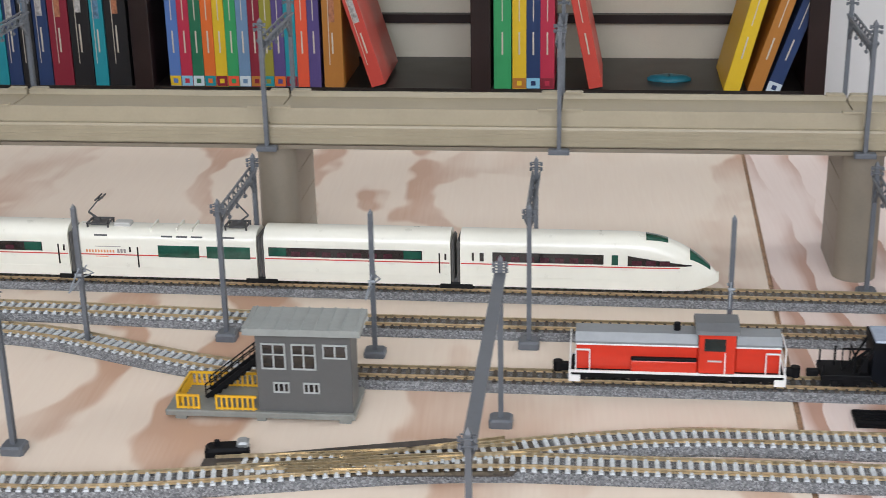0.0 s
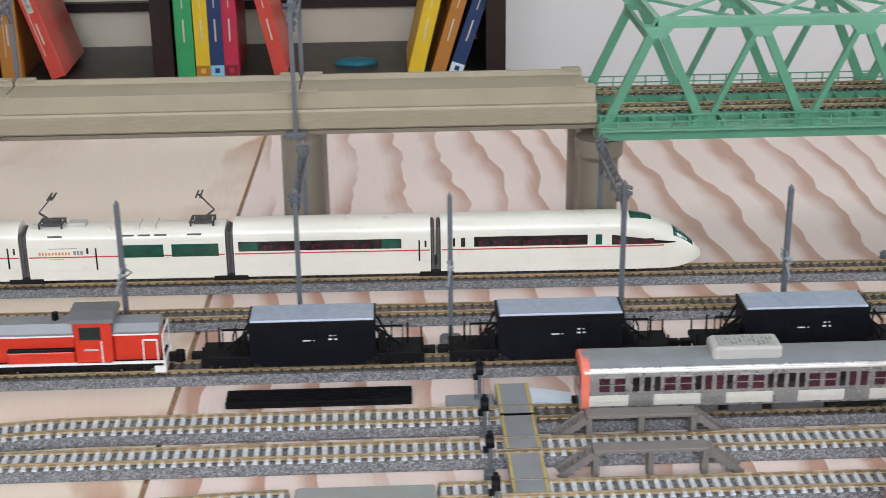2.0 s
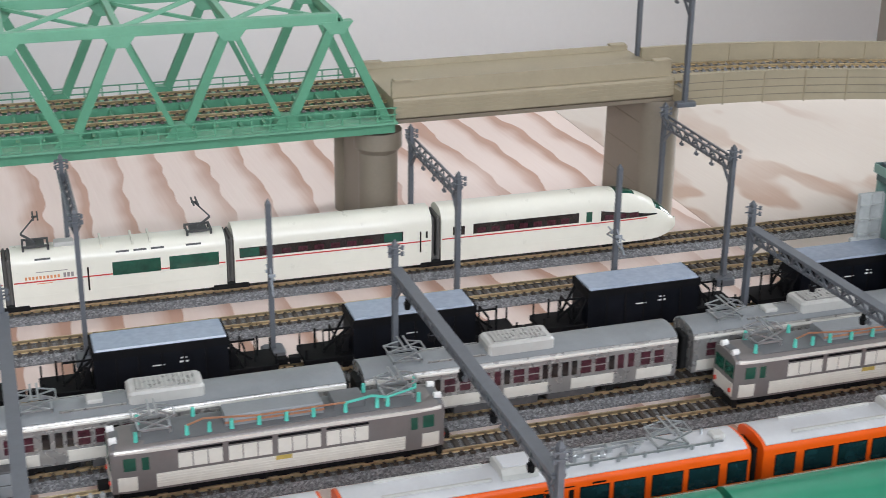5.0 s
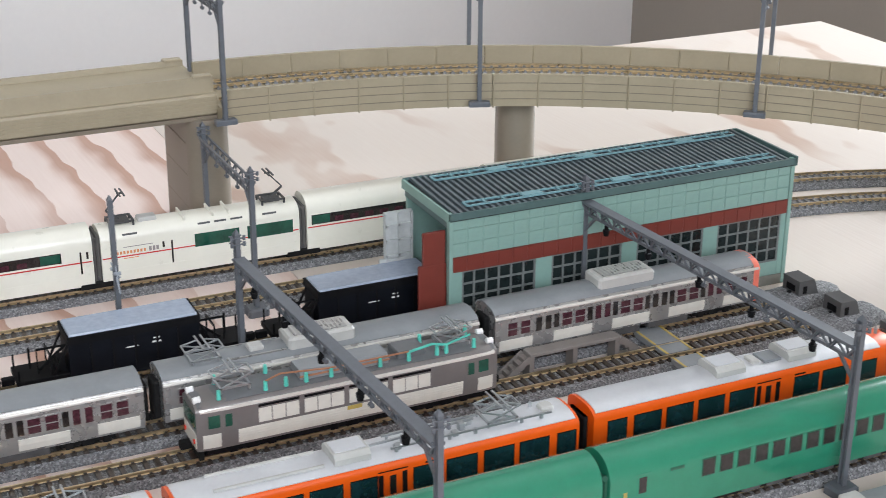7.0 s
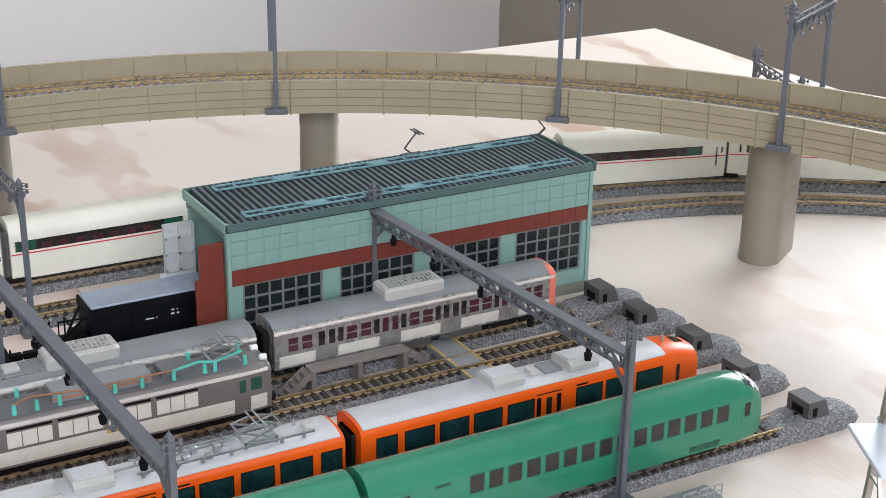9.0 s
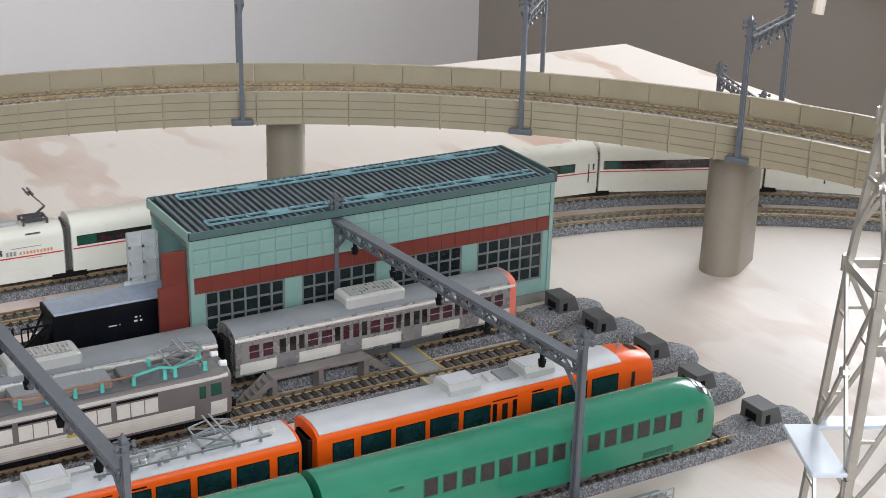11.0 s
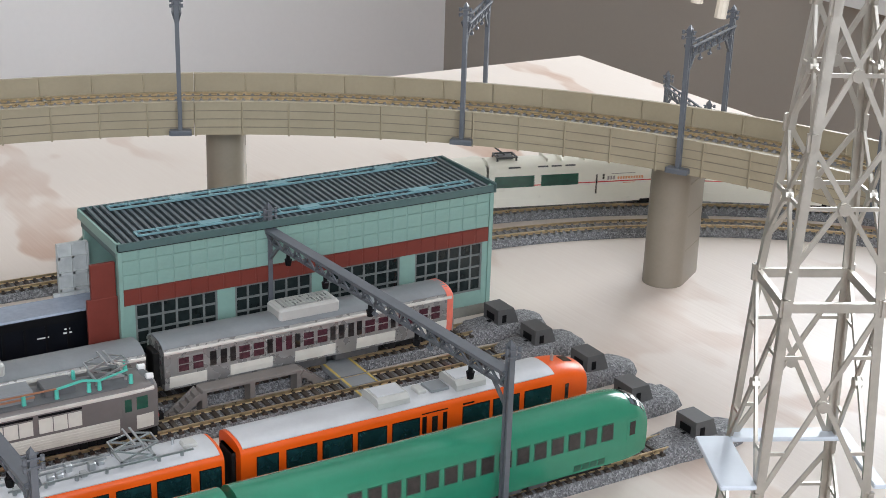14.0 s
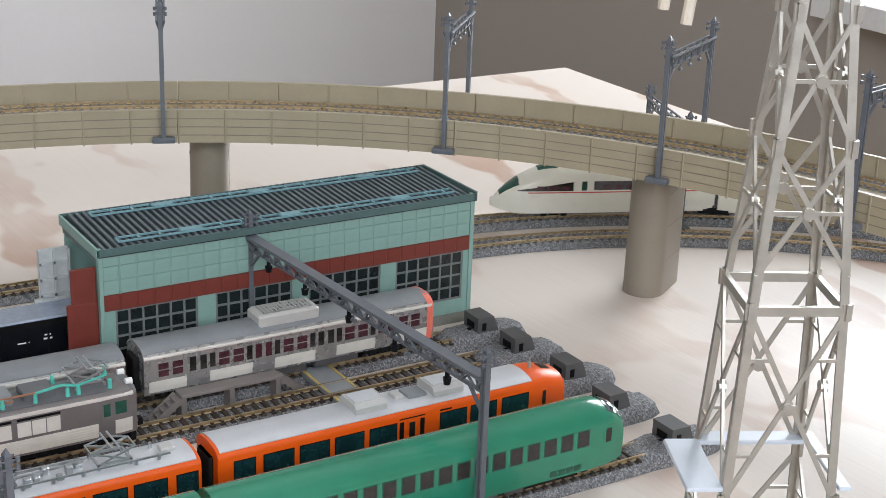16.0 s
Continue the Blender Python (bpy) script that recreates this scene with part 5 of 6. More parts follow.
def diesel_engine(x):
    t = thing("diesel_locomotive", x, Y3T, 0, label="red diesel shunting locomotive with grey bonnets and white handrails", category="locomotive")
    part("frame", Mb().box(-46, 46, -8.6, 8.6, 9.6, 11.6, 0.4), BLACK, t)
    part("frame_stripe", Mb().box(-46.2, 46.2, -9.0, -8.5, 10.9, 11.8).box(-46.2, 46.2, 8.5, 9.0, 10.9, 11.8), WHITE, t, "white side stripe")
    lower = Mb().box(-44, 9, -6.4, 6.4, 11.6, 20.6, 0.6)
    part("long_bonnet", lower, LOCO_RED, t)
    part("bonnet_top", Mb().prism([(-6.6, 20.2), (-6.6, 21.2), (-4.6, 24.0), (4.6, 24.0), (6.6, 21.2), (6.6, 20.2)], "x", -44.3, 9.2), ROOF_GREY, t, "grey bonnet top")
    part("short_bonnet", Mb().box(25, 44.5, -6.4, 6.4, 11.6, 20.6, 0.6), LOCO_RED, t)
    part("bonnet_top", Mb().prism([(-6.6, 20.2), (-6.6, 21.2), (-4.6, 23.6), (4.6, 23.6), (6.6, 21.2), (6.6, 20.2)], "x", 25.2, 44.8), ROOF_GREY, t)
    part("bonnet_line", Mb().box(-44.2, 9, -6.75, -6.35, 20.0, 20.5).box(25, 44.6, -6.75, -6.35, 20.0, 20.5), WHITE, t)
    cab = part("cab", Mb().box(9, 25, -9.0, 9.0, 11.6, 25.6, 0.6), LOCO_RED, t)
    part("cab_roof", Mb().prism([(-9.4, 25.2), (-9.0, 26.4), (-5, 28.2), (5, 28.2), (9.0, 26.4), (9.4, 25.2)], "x", 7.6, 26.4), ROOF_DARK, t)
    part("cab_window", Mb().box(11.4, 20.6, -9.25, -8.9, 19.6, 23.8), SHED_GLASS, cab)
    part("cab_window", Mb().box(8.7, 9.1, -8, 8, 21.4, 24.4), GLASS_GREEN, cab)
    part("cab_window", Mb().box(24.9, 25.3, -8, 8, 21.4, 24.4), GLASS_GREEN, cab)
    part("number_bar", Mb().box(13, 19, -9.2, -8.95, 15.8, 16.4), AC_GREY, cab)
    part("side_tank", Mb().box(-20, 8.5, -8.8, -6.2, 11.6, 15.6, 0.4), LOCO_RED, t)
    part("tank_top", Mb().box(-20, 8.5, -8.7, -6.4, 15.5, 16.4, 0.3), BLACK, t)
    hr = Mb()
    for a in (-44, -38, 20.5, 38, 44):
        hr.bar((a, -8.8, 11.6), (a, -8.8, 19), 0.5)
    for a in ((-44, -38), (38, 44)):
        hr.bar((a[0], -8.8, 19), (a[1], -8.8, 19), 0.5)
    for e in (-46.4, 46.4):
        hr.bar((e, -8.4, 11), (e, -8.4, 20.5), 0.5).bar((e, 8.4, 11), (e, 8.4, 20.5), 0.5).bar((e, -8.4, 20.5), (e, 8.4, 20.5), 0.5).bar((e, -8.4, 15.5), (e, 8.4, 15.5), 0.4)
    part("handrail", hr, WHITE, t, "white wire handrails")
    for e in (-1, 1):
        part("buffer_beam", Mb().box(min(e * 46, e * 47.2), max(e * 46, e * 47.2), -9, 9, 7.4, 11.6, 0.3), WHITE, t)
        part("step", Mb().box(min(e * 42, e * 47), max(e * 42, e * 47), -9.2, -7.6, 7.0, 10, 0.2).box(min(e * 42, e * 47), max(e * 42, e * 47), 7.6, 9.2, 7.0, 10, 0.2), WHITE, t)
        part("coupler", Mb().box(min(e * 47, e * 53), max(e * 47, e * 53), -1.6, 1.6, 8.6, 11.4, 0.3).cyl((e * 52, 0, 8.2), (e * 52, 0, 12), 2.2, 10), BLACK, t)
    part("exhaust", Mb().cyl((0, 0, 23.8), (0, 0, 26.4), 1.5, 10), BLACK, t)
    part("underframe", Mb().box(-36, 38, -6.5, 6.5, 7.8, 9.8, 0.4), BLACK, t)
    bogie(t, -30, BLACK, 22)
    bogie(t, 32, BLACK, 13)
    taller(t, 0.0098, 0.0098, 1.36)
    return t


diesel_engine(117)


def hopper(x):
    t = thing("hopper_wagon", x, Y3T, 0, label="black bogie hopper wagon with grey covered top", category="freight wagon", group="black hopper wagons")
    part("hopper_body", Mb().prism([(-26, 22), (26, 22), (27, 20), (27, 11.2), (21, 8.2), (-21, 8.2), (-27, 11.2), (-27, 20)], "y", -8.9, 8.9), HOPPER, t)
    part("cover", Mb().box(-26.6, 26.6, -8.6, 8.6, 21.9, 23.2, 0.5), HOPPER_TOP, t, "grey cover with sky reflection put into its blue tint")
    rim = Mb()
    rim.box(-27.4, 27.4, -9.3, -8.6, 20.4, 22.6).box(-27.4, 27.4, 8.6, 9.3, 20.4, 22.6).box(-27.4, -26.4, -9, 9, 20.4, 22.8).box(26.4, 27.4, -9, 9, 20.4, 22.8)
    for a in (-18, -9, 0, 9, 18):
        rim.box(a - 0.5, a + 0.5, -9.2, -8.8, 11, 20.5)
    part("rim", rim, BLACK, t)
    part("lettering", Mb().box(-4, 1, -9.02, -8.85, 16.6, 16.95).box(7.4, 10, -9.02, -8.85, 18.0, 18.4).box(7, 10.6, -9.02, -8.85, 16.8, 17.3), WHITE, t, "illegible white markings")
    for e in (-1, 1):
        part("end_platform", Mb().box(min(e * 27, e * 48), max(e * 27, e * 48), -8, 8, 10.4, 12, 0.2), BLACK, t)
        for y in (-7, 7):
            part("brace", Mb().bar((e * 27, y, 20), (e * 33, y, 12), 0.8), BLACK, t)
        part("brace", Mb().bar((e * 27, 0, 18), (e * 38, 0, 12), 0.8), BLACK, t)
        part("handrail", Mb().bar((e * 34, -6, 12), (e * 34, -6, 17.5), 0.6).bar((e * 34, 6, 12), (e * 34, 6, 17.5), 0.6).bar((e * 34, -6, 17.5), (e * 34, 6, 17.5), 0.6), BLACK, t)
        part("pipe", Mb().bar((e * 26.5, -3, 19), (e * 39, -3, 19), 0.5).bar((e * 38.8, -3, 11.8), (e * 38.8, -3, 19), 0.5), BLACK, t)
        part("brake_cylinder", Mb().cyl((e * 30, -4, 13), (e * 30, 3, 13), 1.8, 10), BLACK, t)
        part("brake_stand", Mb().cyl((e * 41, 3, 12), (e * 41, 3, 18), 0.5, 6), BLACK, t)
        part("equipment_box", Mb().box(min(e * 28, e * 31), max(e * 28, e * 31), -5, -1, 12, 16.5, 0.3), BLACK, t)
        part("step", Mb().box(min(e * 44, e * 48), max(e * 44, e * 48), -7.6, -6.6, 7.6, 12), BLACK, t)
        for y, z in ((-7, 15), (6, 16)):
            part("grab_iron", Mb().cyl((e * 47, y, 11.8), (e * 47, y, z), 0.4, 6), BLACK, t)
        part("coupler", Mb().box(min(e * 48, e * 53.2), max(e * 48, e * 53.2), -1.5, 1.5, 9, 11.4, 0.3), BLACK, t)
        bogie(t, e * 36, BLACK, 12)
    taller(t, 0.0104, 0.0104, 1.5)
    return t


hw_ = hopper(227)
for i in range(1, 8):
    copy_at(hw_, 227 + 106.8 * i, Y3T)


# ---- engine shed ----
def shed():
    x0, x1, yn, yf, h = 893.3, 1072.4, 506, 552, 63
    t = thing("engine_shed", 0, 0, 0, label="sea-green panelled engine shed with maroon band and ribbed dark roof", category="engine shed")
    part("base", Mb().box(x0, x1 + 0.5, yn - 0.6, yn + 6, 0, 5), SHED_BASE, t)
    n, pier = 4, 8.0
    bay = (x1 - x0 - 10 - pier * (n - 1)) / n
    openings = []
    x = x0 + 6
    for i in range(n):
        openings.append((x, x + bay))
        x += bay + pier
    edges = [x0 + 1] + [v for o in openings for v in o] + [x1 - 1]
    part("upper_wall", Mb().box(x0 + 1, x1 - 1, yn, yn + 2, 43.2, h - 1), SHED_GREEN, t)
    part("band", Mb().box(x0 + 1, x1 - 1, yn - 0.4, yn + 2, 36.2, 43.2), MAROON, t, "maroon band of panels")
    for k in range(len(edges) // 2):
        part("pilaster", Mb().box(edges[2 * k], edges[2 * k + 1], yn, yn + 2, 5, 36.2), SHED_GREEN, t)
    ncol, rows = 24, 3
    pw = (x1 - x0 - 2) / ncol
    tile = Mb().box(0.25, pw - 0.25, -0.35, 0.1, 0.2, 6.05, 0.25)
    first = part("wall_tile", tile, SHED_GREEN, t)
    first.location = ((x0 + 1) * 0.001, yn * 0.001, 0.0434)
    bt = part("band_tile", Mb().box(0.25, pw - 0.25, -0.7, -0.3, 0.3, 6.8, 0.2), MAROON, t)
    bt.location = ((x0 + 1) * 0.001, yn * 0.001, 0.0362)
    for i in range(ncol):
        for j in range(rows):
            if i or j:
                o = first.copy()
                scene.collection.objects.link(o)
                o.location = ((x0 + 1 + pw * i) * 0.001, yn * 0.001, 0.0434 + 0.00618 * j)
        if i:
            o = bt.copy()
            scene.collection.objects.link(o)
            o.location = ((x0 + 1 + pw * i) * 0.001, yn * 0.001, 0.0362)
    for a, b in openings:
        nc = 6
        ring = [(x_, y_, z_) for d, y_ in ((0, yn + 0.2), (0.9, yn + 0.2), (0, yn + 1.4), (0.9, yn + 1.4)) for x_, z_ in ((a + d, 12 + d), (b - d, 12 + d), (b - d, 36.2 - d), (a + d, 36.2 - d))]
        faces = [(p + i_, p + (i_ + 1) % 4, q + (i_ + 1) % 4, q + i_) for p, q in ((0, 4), (8, 12), (0, 8), (4, 12)) for i_ in range(4)]
        win = part("window", Mb().add(ring, faces), SHED_FRAME, t, "grey gridded industrial window")
        for k in range(1, nc):
            part("glazing_bar", Mb().box(a + (b - a) * k / nc - 0.45, a + (b - a) * k / nc + 0.45, yn + 0.3, yn + 1.3, 12.8, 35.4), SHED_FRAME, win)
        for k in range(1, 4):
            part("glazing_bar", Mb().box(a + 0.8, b - 0.8, yn + 0.26, yn + 1.34, 12.6 + 5.78 * k - 0.45, 12.6 + 5.78 * k + 0.45), SHED_FRAME, win)
        for k in range(nc):
            part("pane", Mb().box(a + (b - a) * k / nc + 0.5, a + (b - a) * (k + 1) / nc - 0.5, yn + 0.7, yn + 0.95, 12.8, 35.4), SHED_GLASS, win)
        part("wall_below", Mb().box(a, b, yn + 0.1, yn + 2, 5, 12), SHED_GREEN, t)
    part("corner_post", Mb().box(x0 - 0.5, x0 + 1.2, yn - 0.8, yn + 1.8, 0, h + 0.5), SHED_GREEN, t)
    part("corner_post", Mb().box(x1 - 1.2, x1 + 0.8, yn - 0.8, yn + 1.8, 0, h + 0.5), SHED_GREEN, t)
    part("rear_wall", Mb().box(x0, x1, yf - 2, yf, 0, h - 1), SHED_GREEN, t)
    part("end_wall", Mb().box(x1 - 2, x1, yn + 2, yf - 2, 0, h - 1), SHED_GREEN, t)
    part("lintel", Mb().box(x0 - 0.4, x0 + 2, yn + 2, yf, 56.5, h - 1), SHED_GREEN_DK, t)
    part("door", Mb().box(x0 - 13, x0, yn + 3, yn + 4.6, 0, 40, 0.2).box(x0 - 11, x0 - 0.5, yn + 3, yn + 4.6, 40, 55, 0.2), MAROON, t, "maroon shed door, open")
    d = part("door", Mb().box(x0 - 14, x0 - 0.6, yf - 8, yf - 6.4, 2, 53, 0.2).box(x0 - 16.5, x0 - 3, yf - 8.6, yf - 6.8, 4, 31, 0.2), DOOR_WHITE, t, "pale ribbed shed door, open")
    for k in range(7):
        part("rib", Mb().box(x0 - 13.8, x0 - 1, yf - 9.0, yf - 7.9, 3 + k * 7.2, 4.1 + k * 7.2), DOOR_WHITE, d)
    for k in range(3):
        part("rib", Mb().box(x0 - 13.9 + k * 6.2, x0 - 12.9 + k * 6.2, yf - 9.0, yf - 7.9, 3, 52.5), DOOR_WHITE, d)
    rf = part("roof", Mb().prism([(yn - 1, h - 1), (yf + 1, h + 0.5), (yf + 1, h - 2.5), (yn - 1, h - 3)], "x", x0 - 0.5, x1 + 0.5), SHED_ROOF, t)
    part("fascia", Mb().box(x0 - 1, x1 + 1, yn - 1.4, yn - 0.5, h - 2.5, h + 0.6), SHED_GREEN_DK, t)
    part("fascia", Mb().box(x0 - 1, x1 + 1, yf + 0.5, yf + 1.4, h - 2, h + 1.6), SHED_GREEN_DK, t)
    part("fascia", Mb().box(x0 - 1.4, x0 - 0.4, yn - 1.4, yf + 1.4, h - 3, h + 1.2), SHED_GREEN, t)
    part("fascia", Mb().box(x1 + 0.4, x1 + 1.6, yn - 1.4, yf + 1.4, h - 3, h + 1.6), SHED_GREEN_DK, t)
    k = 0
    x = x0 + 2.5
    rib = part("roof_rib", Mb().bar((0, yn - 0.2, h - 0.2), (0, yf + 0.2, h + 1.3), 1.3, 1.4), SHED_RIB, rf)
    rib.location = (x * 0.001, 0, 0)
    while x < x1 - 5:
        x += 3.1
        o = rib.copy()
        scene.collection.objects.link(o)
        o.location = (x * 0.001, 0, 0)
    for yy in (yn + 6, yf - 7):
        zz = h - 0.4 + (yy - yn) * 1.5 / 46 + 1.2
        g = Mb()
        g.box(x0 + 10, x1 - 8, yy - 2.9, yy - 2.1, zz, zz + 0.7).box(x0 + 10, x1 - 8, yy + 2.1, yy + 2.9, zz, zz + 0.7)
        for q in range(18):
            g.box(x0 + 10 + q * 9.2 - 0.5, x0 + 10 + q * 9.2 + 0.5, yy - 2.6, yy + 2.6, zz, zz + 0.7)
        part("roof_rail", g, SHED_BLUE, rf, "pale blue-green roof rails")
        for q in (3, 8, 14):
            part("rail_plate", Mb().box(x0 + 10 + q * 9.2, x0 + 19 + q * 9.2, yy - 2, yy + 2, zz + 0.2, zz + 0.9), SHED_BLUE, rf)
    return t


shed()


# ---- signal box ----
def booth():
    t = thing("signal_box", -103, 491, 0, label="small grey signal box with outside stair and yellow fence", category="signal box")
    part("base", Mb().box(0, 83, 0, 28, 2.0, 4.6, 0.4).box(4, 9, 1, 5, 0, 2).box(40, 44, 1, 5, 0, 2).box(76, 81, 1, 5, 0, 2).box(4, 9, 22, 26, 0, 2).box(76, 81, 22, 26, 0, 2), BOOTH_BASE, t)
    w = part("wall", Mb().box(41, 82, 2, 18, 4.6, 42.2, 0.3), BOOTH, t)
    roof = part("roof", Mb().prism([(-3, 42), (-3, 45), (19, 46), (19, 43)], "x", 37, 87), BOOTH_ROOF, t, "pale grey ribbed flat roof")
    for k in range(9):
        part("roof_rib", Mb().bar((39 + k * 5.7, -3, 45.1), (39 + k * 5.7, 19, 46.1), 0.7, 0.7), BOOTH_ROOF, roof)
    for a, b, z0, z1, n in ((43.5, 54, 25, 36, 2), (56.5, 67, 25, 36, 2), (70, 80.5, 30.5, 36, 2), (48, 55, 14, 18, 3), (61, 68, 14, 18, 3)):
        g = Mb().box(a, b, 1.4, 2.1, z0 - 0.5, z0 + 0.2).box(a, b, 1.4, 2.1, z1 - 0.2, z1 + 0.5).box(a, a + 0.6, 1.4, 2.1, z0, z1).box(b - 0.6, b, 1.4, 2.1, z0, z1)
        for k in range(1, n):
            g.box(a + (b - a) * k / n - 0.3, a + (b - a) * k / n + 0.3, 1.4, 2.1, z0, z1)
        if z1 - z0 > 8:
            g.box(a, b, 1.4, 2.1, (z0 + z1) / 2 + 0.6, (z0 + z1) / 2 + 1.2)
        f = part("window", g, DOOR_WHITE, t, "white-framed window")
        part("pane", Mb().box(a + 0.4, b - 0.4, 1.75, 2.0, z0, z1), GLASS_DARK, f)
    st = Mb()
    for k in range(9):
        st.box(16 + k * 2.75, 18.9 + k * 2.75, 13, 20, 4.6 + k * 2.2, 5.4 + k * 2.2)
    st.box(40, 41, 12, 21, 22, 24)
    part("stair", st, BLACK, t, "black outside stair")
    for yy in (12.6, 20.4):
        part("stair_side", Mb().bar((15, yy, 4.8), (41, yy, 25.8), 0.7, 2.0), BLACK, t)
        hr = Mb().bar((15, yy, 11), (41, yy, 32), 0.6).bar((15, yy, 8), (41, yy, 29), 0.5)
        for k in range(6):
            hr.bar((15 + k * 5.2, yy, 5 + k * 4.2), (15 + k * 5.2, yy, 11 + k * 4.2), 0.5)
        part("handrail", hr, BLACK, t)
    fe = Mb()
    for x0, x1, y in ((5, 15, 2), (22, 40, 2), (5, 40, 25)):
        fe.box(x0, x1, y - 0.4, y + 0.4, 10.4, 11.4).box(x0, x1, y - 0.4, y + 0.4, 4.8, 5.6)
        x = x0
        while x <= x1 - 0.8:
            fe.box(x, x + 0.9, y - 0.35, y + 0.35, 4.6, 11)
            x += 2.3
    y = 2
    fe.box(4.6, 5.4, 2, 25, 10.4, 11.4)
    while y < 25:
        fe.box(4.6, 5.4, y, y + 0.9, 4.6, 11)
        y += 2.6
    part("fence", fe, YELLOW, t, "yellow plastic fence")
    return t


booth()


# ---- yard furniture ----
def grate():
    t = thing("ribbed_plate", 191, 503, 0, label="black ribbed plastic plate lying on the board", category="plate")
    part("tray", Mb().box(0, 78, 0, 14, 0, 1.4), BLACK, t)
    for k in range(5):
        part("rib", Mb().box(0, 78, 0.4 + k * 2.55, 1.5 + k * 2.55, 1.4, 2.9), BLACK, t)


grate()


def crossing(x, y0, y1):
    t = thing("track_crossing", x, 0, 0, label="grey pedestrian track crossing with yellow edge lines", category="crossing", group="track crossings")
    ys = [y for y in YS if y0 - 5 < y < y1 + 5]
    for y in ys:
        part("deck", Mb().box(-7, 7, y - 4.2, y + 4.2, 3.6, 6.1), PLANK_GREY, t)
        part("deck", Mb().box(-7, 7, y + 5.6, y + 24.6, 3.6, 6.1), PLANK_GREY, t)
        for s in (-6.6, 5.6):
            part("edge_line", Mb().box(s, s + 1.0, y - 4.2, y + 4.2, 6.1, 6.3), YELLOW_DULL, t)
            part("edge_line", Mb().box(s, s + 1.0, y + 5.6, y + 24.6, 6.1, 6.3), YELLOW_DULL, t)
    return t


crossing(311, 400, 490)
crossing(977, 380, 490)
part_ramp = tagged(part("crossing_ramp", Mb().prism([(318, 1), (336, 1), (336, 3), (318, 6)], "y", 492, 504), PLATE_W), "pale blue-grey plastic ramp beside the crossing", "ramp")
part_pad = tagged(part("grey_pad", Mb().box(283, 303, 493, 504, 0, 3.6, 0.6), PLANK_GREY), "grey plastic pad beside the crossing", "pad")


def dwarf_signal(x, y):
    t = thing("dwarf_signal", x, y, 0, label="small trackside signal with black round head on grey post", category="signal", group="yard signals")
    part("post", Mb().cyl((0, 0, 0), (0, 0, 15), 0.9, 8).box(-2.2, 2.2, -2, 2, 0, 4.2, 0.4), POLE, t)
    part("ladder", Mb().bar((-1.8, 0, 3), (-1.8, 0, 13), 0.4).bar((1.8, 0, 3), (1.8, 0, 13), 0.4), POLE, t)
    part("head", Mb().cyl((-1.6, 0, 17), (1.6, 0, 17), 2.8, 12).box(-1, 1, -1.4, 1.4, 18, 21, 0.4).cyl((-2.6, 0, 13.4), (-0.6, 0, 13.4), 1.4, 10), BLACK, t)


for y in (500, 468, 438, 407):
    dwarf_signal(297, y)


def platform_steps(x, y, L=44):
    t = thing("inspection_platform", x, y, 0, label="taupe raised inspection platform with steps at both ends", category="platform", group="inspection platforms")
    part("deck", Mb().box(-L / 2, L / 2, -3.4, 3.4, 10.8, 12.2, 0.3), STAIR_GREY, t)
    for a in (-L / 2 + 1.2, 0, L / 2 - 1.2):
        part("leg", Mb().box(a - 1.1, a + 1.1, -3, 3, 0, 10.8), STAIR_GREY, t)
    for s in (-1, 1):
        st = Mb()
        for k in range(5):
            st.box(min(s * (L / 2 + k * 2.4), s * (L / 2 + k * 2.4 + 2.6)), max(s * (L / 2 + k * 2.4), s * (L / 2 + k * 2.4 + 2.6)), -3.2, 3.2, 7.8 - k * 1.9, 10.2 - k * 1.9)
        part("steps", st, STAIR_GREY, t)
        part("stringer", Mb().bar((s * L / 2, -3.3, 10.6), (s * (L / 2 + 13), -3.3, 1), 0.6, 2.6).bar((s * L / 2, 3.3, 10.6), (s * (L / 2 + 13), 3.3, 1), 0.6, 2.6), STAIR_GREY, t)


platform_steps(359, 468)
platform_steps(358, 440)
platform_steps(933, 468)


def rack(x, y):
    t = thing("supply_cabinet", x, y, 0, label="grey trackside cabinet with shelves between the tracks", category="cabinet")
    part("body", Mb().box(-9, 9, -3, 3, 0, 16, 0.4), UNDER_GREY, t)
    for k in range(3):
        part("drawer", Mb().box(-8.4, -0.4, -3.5, -2.9, 1 + k * 5, 5.4 + k * 5, 0.2), ROOF_GREY, t)
        part("drawer", Mb().box(0.4, 8.4, -3.5, -2.9, 1 + k * 5, 5.4 + k * 5, 0.2), ROOF_GREY, t)


rack(480, 468)


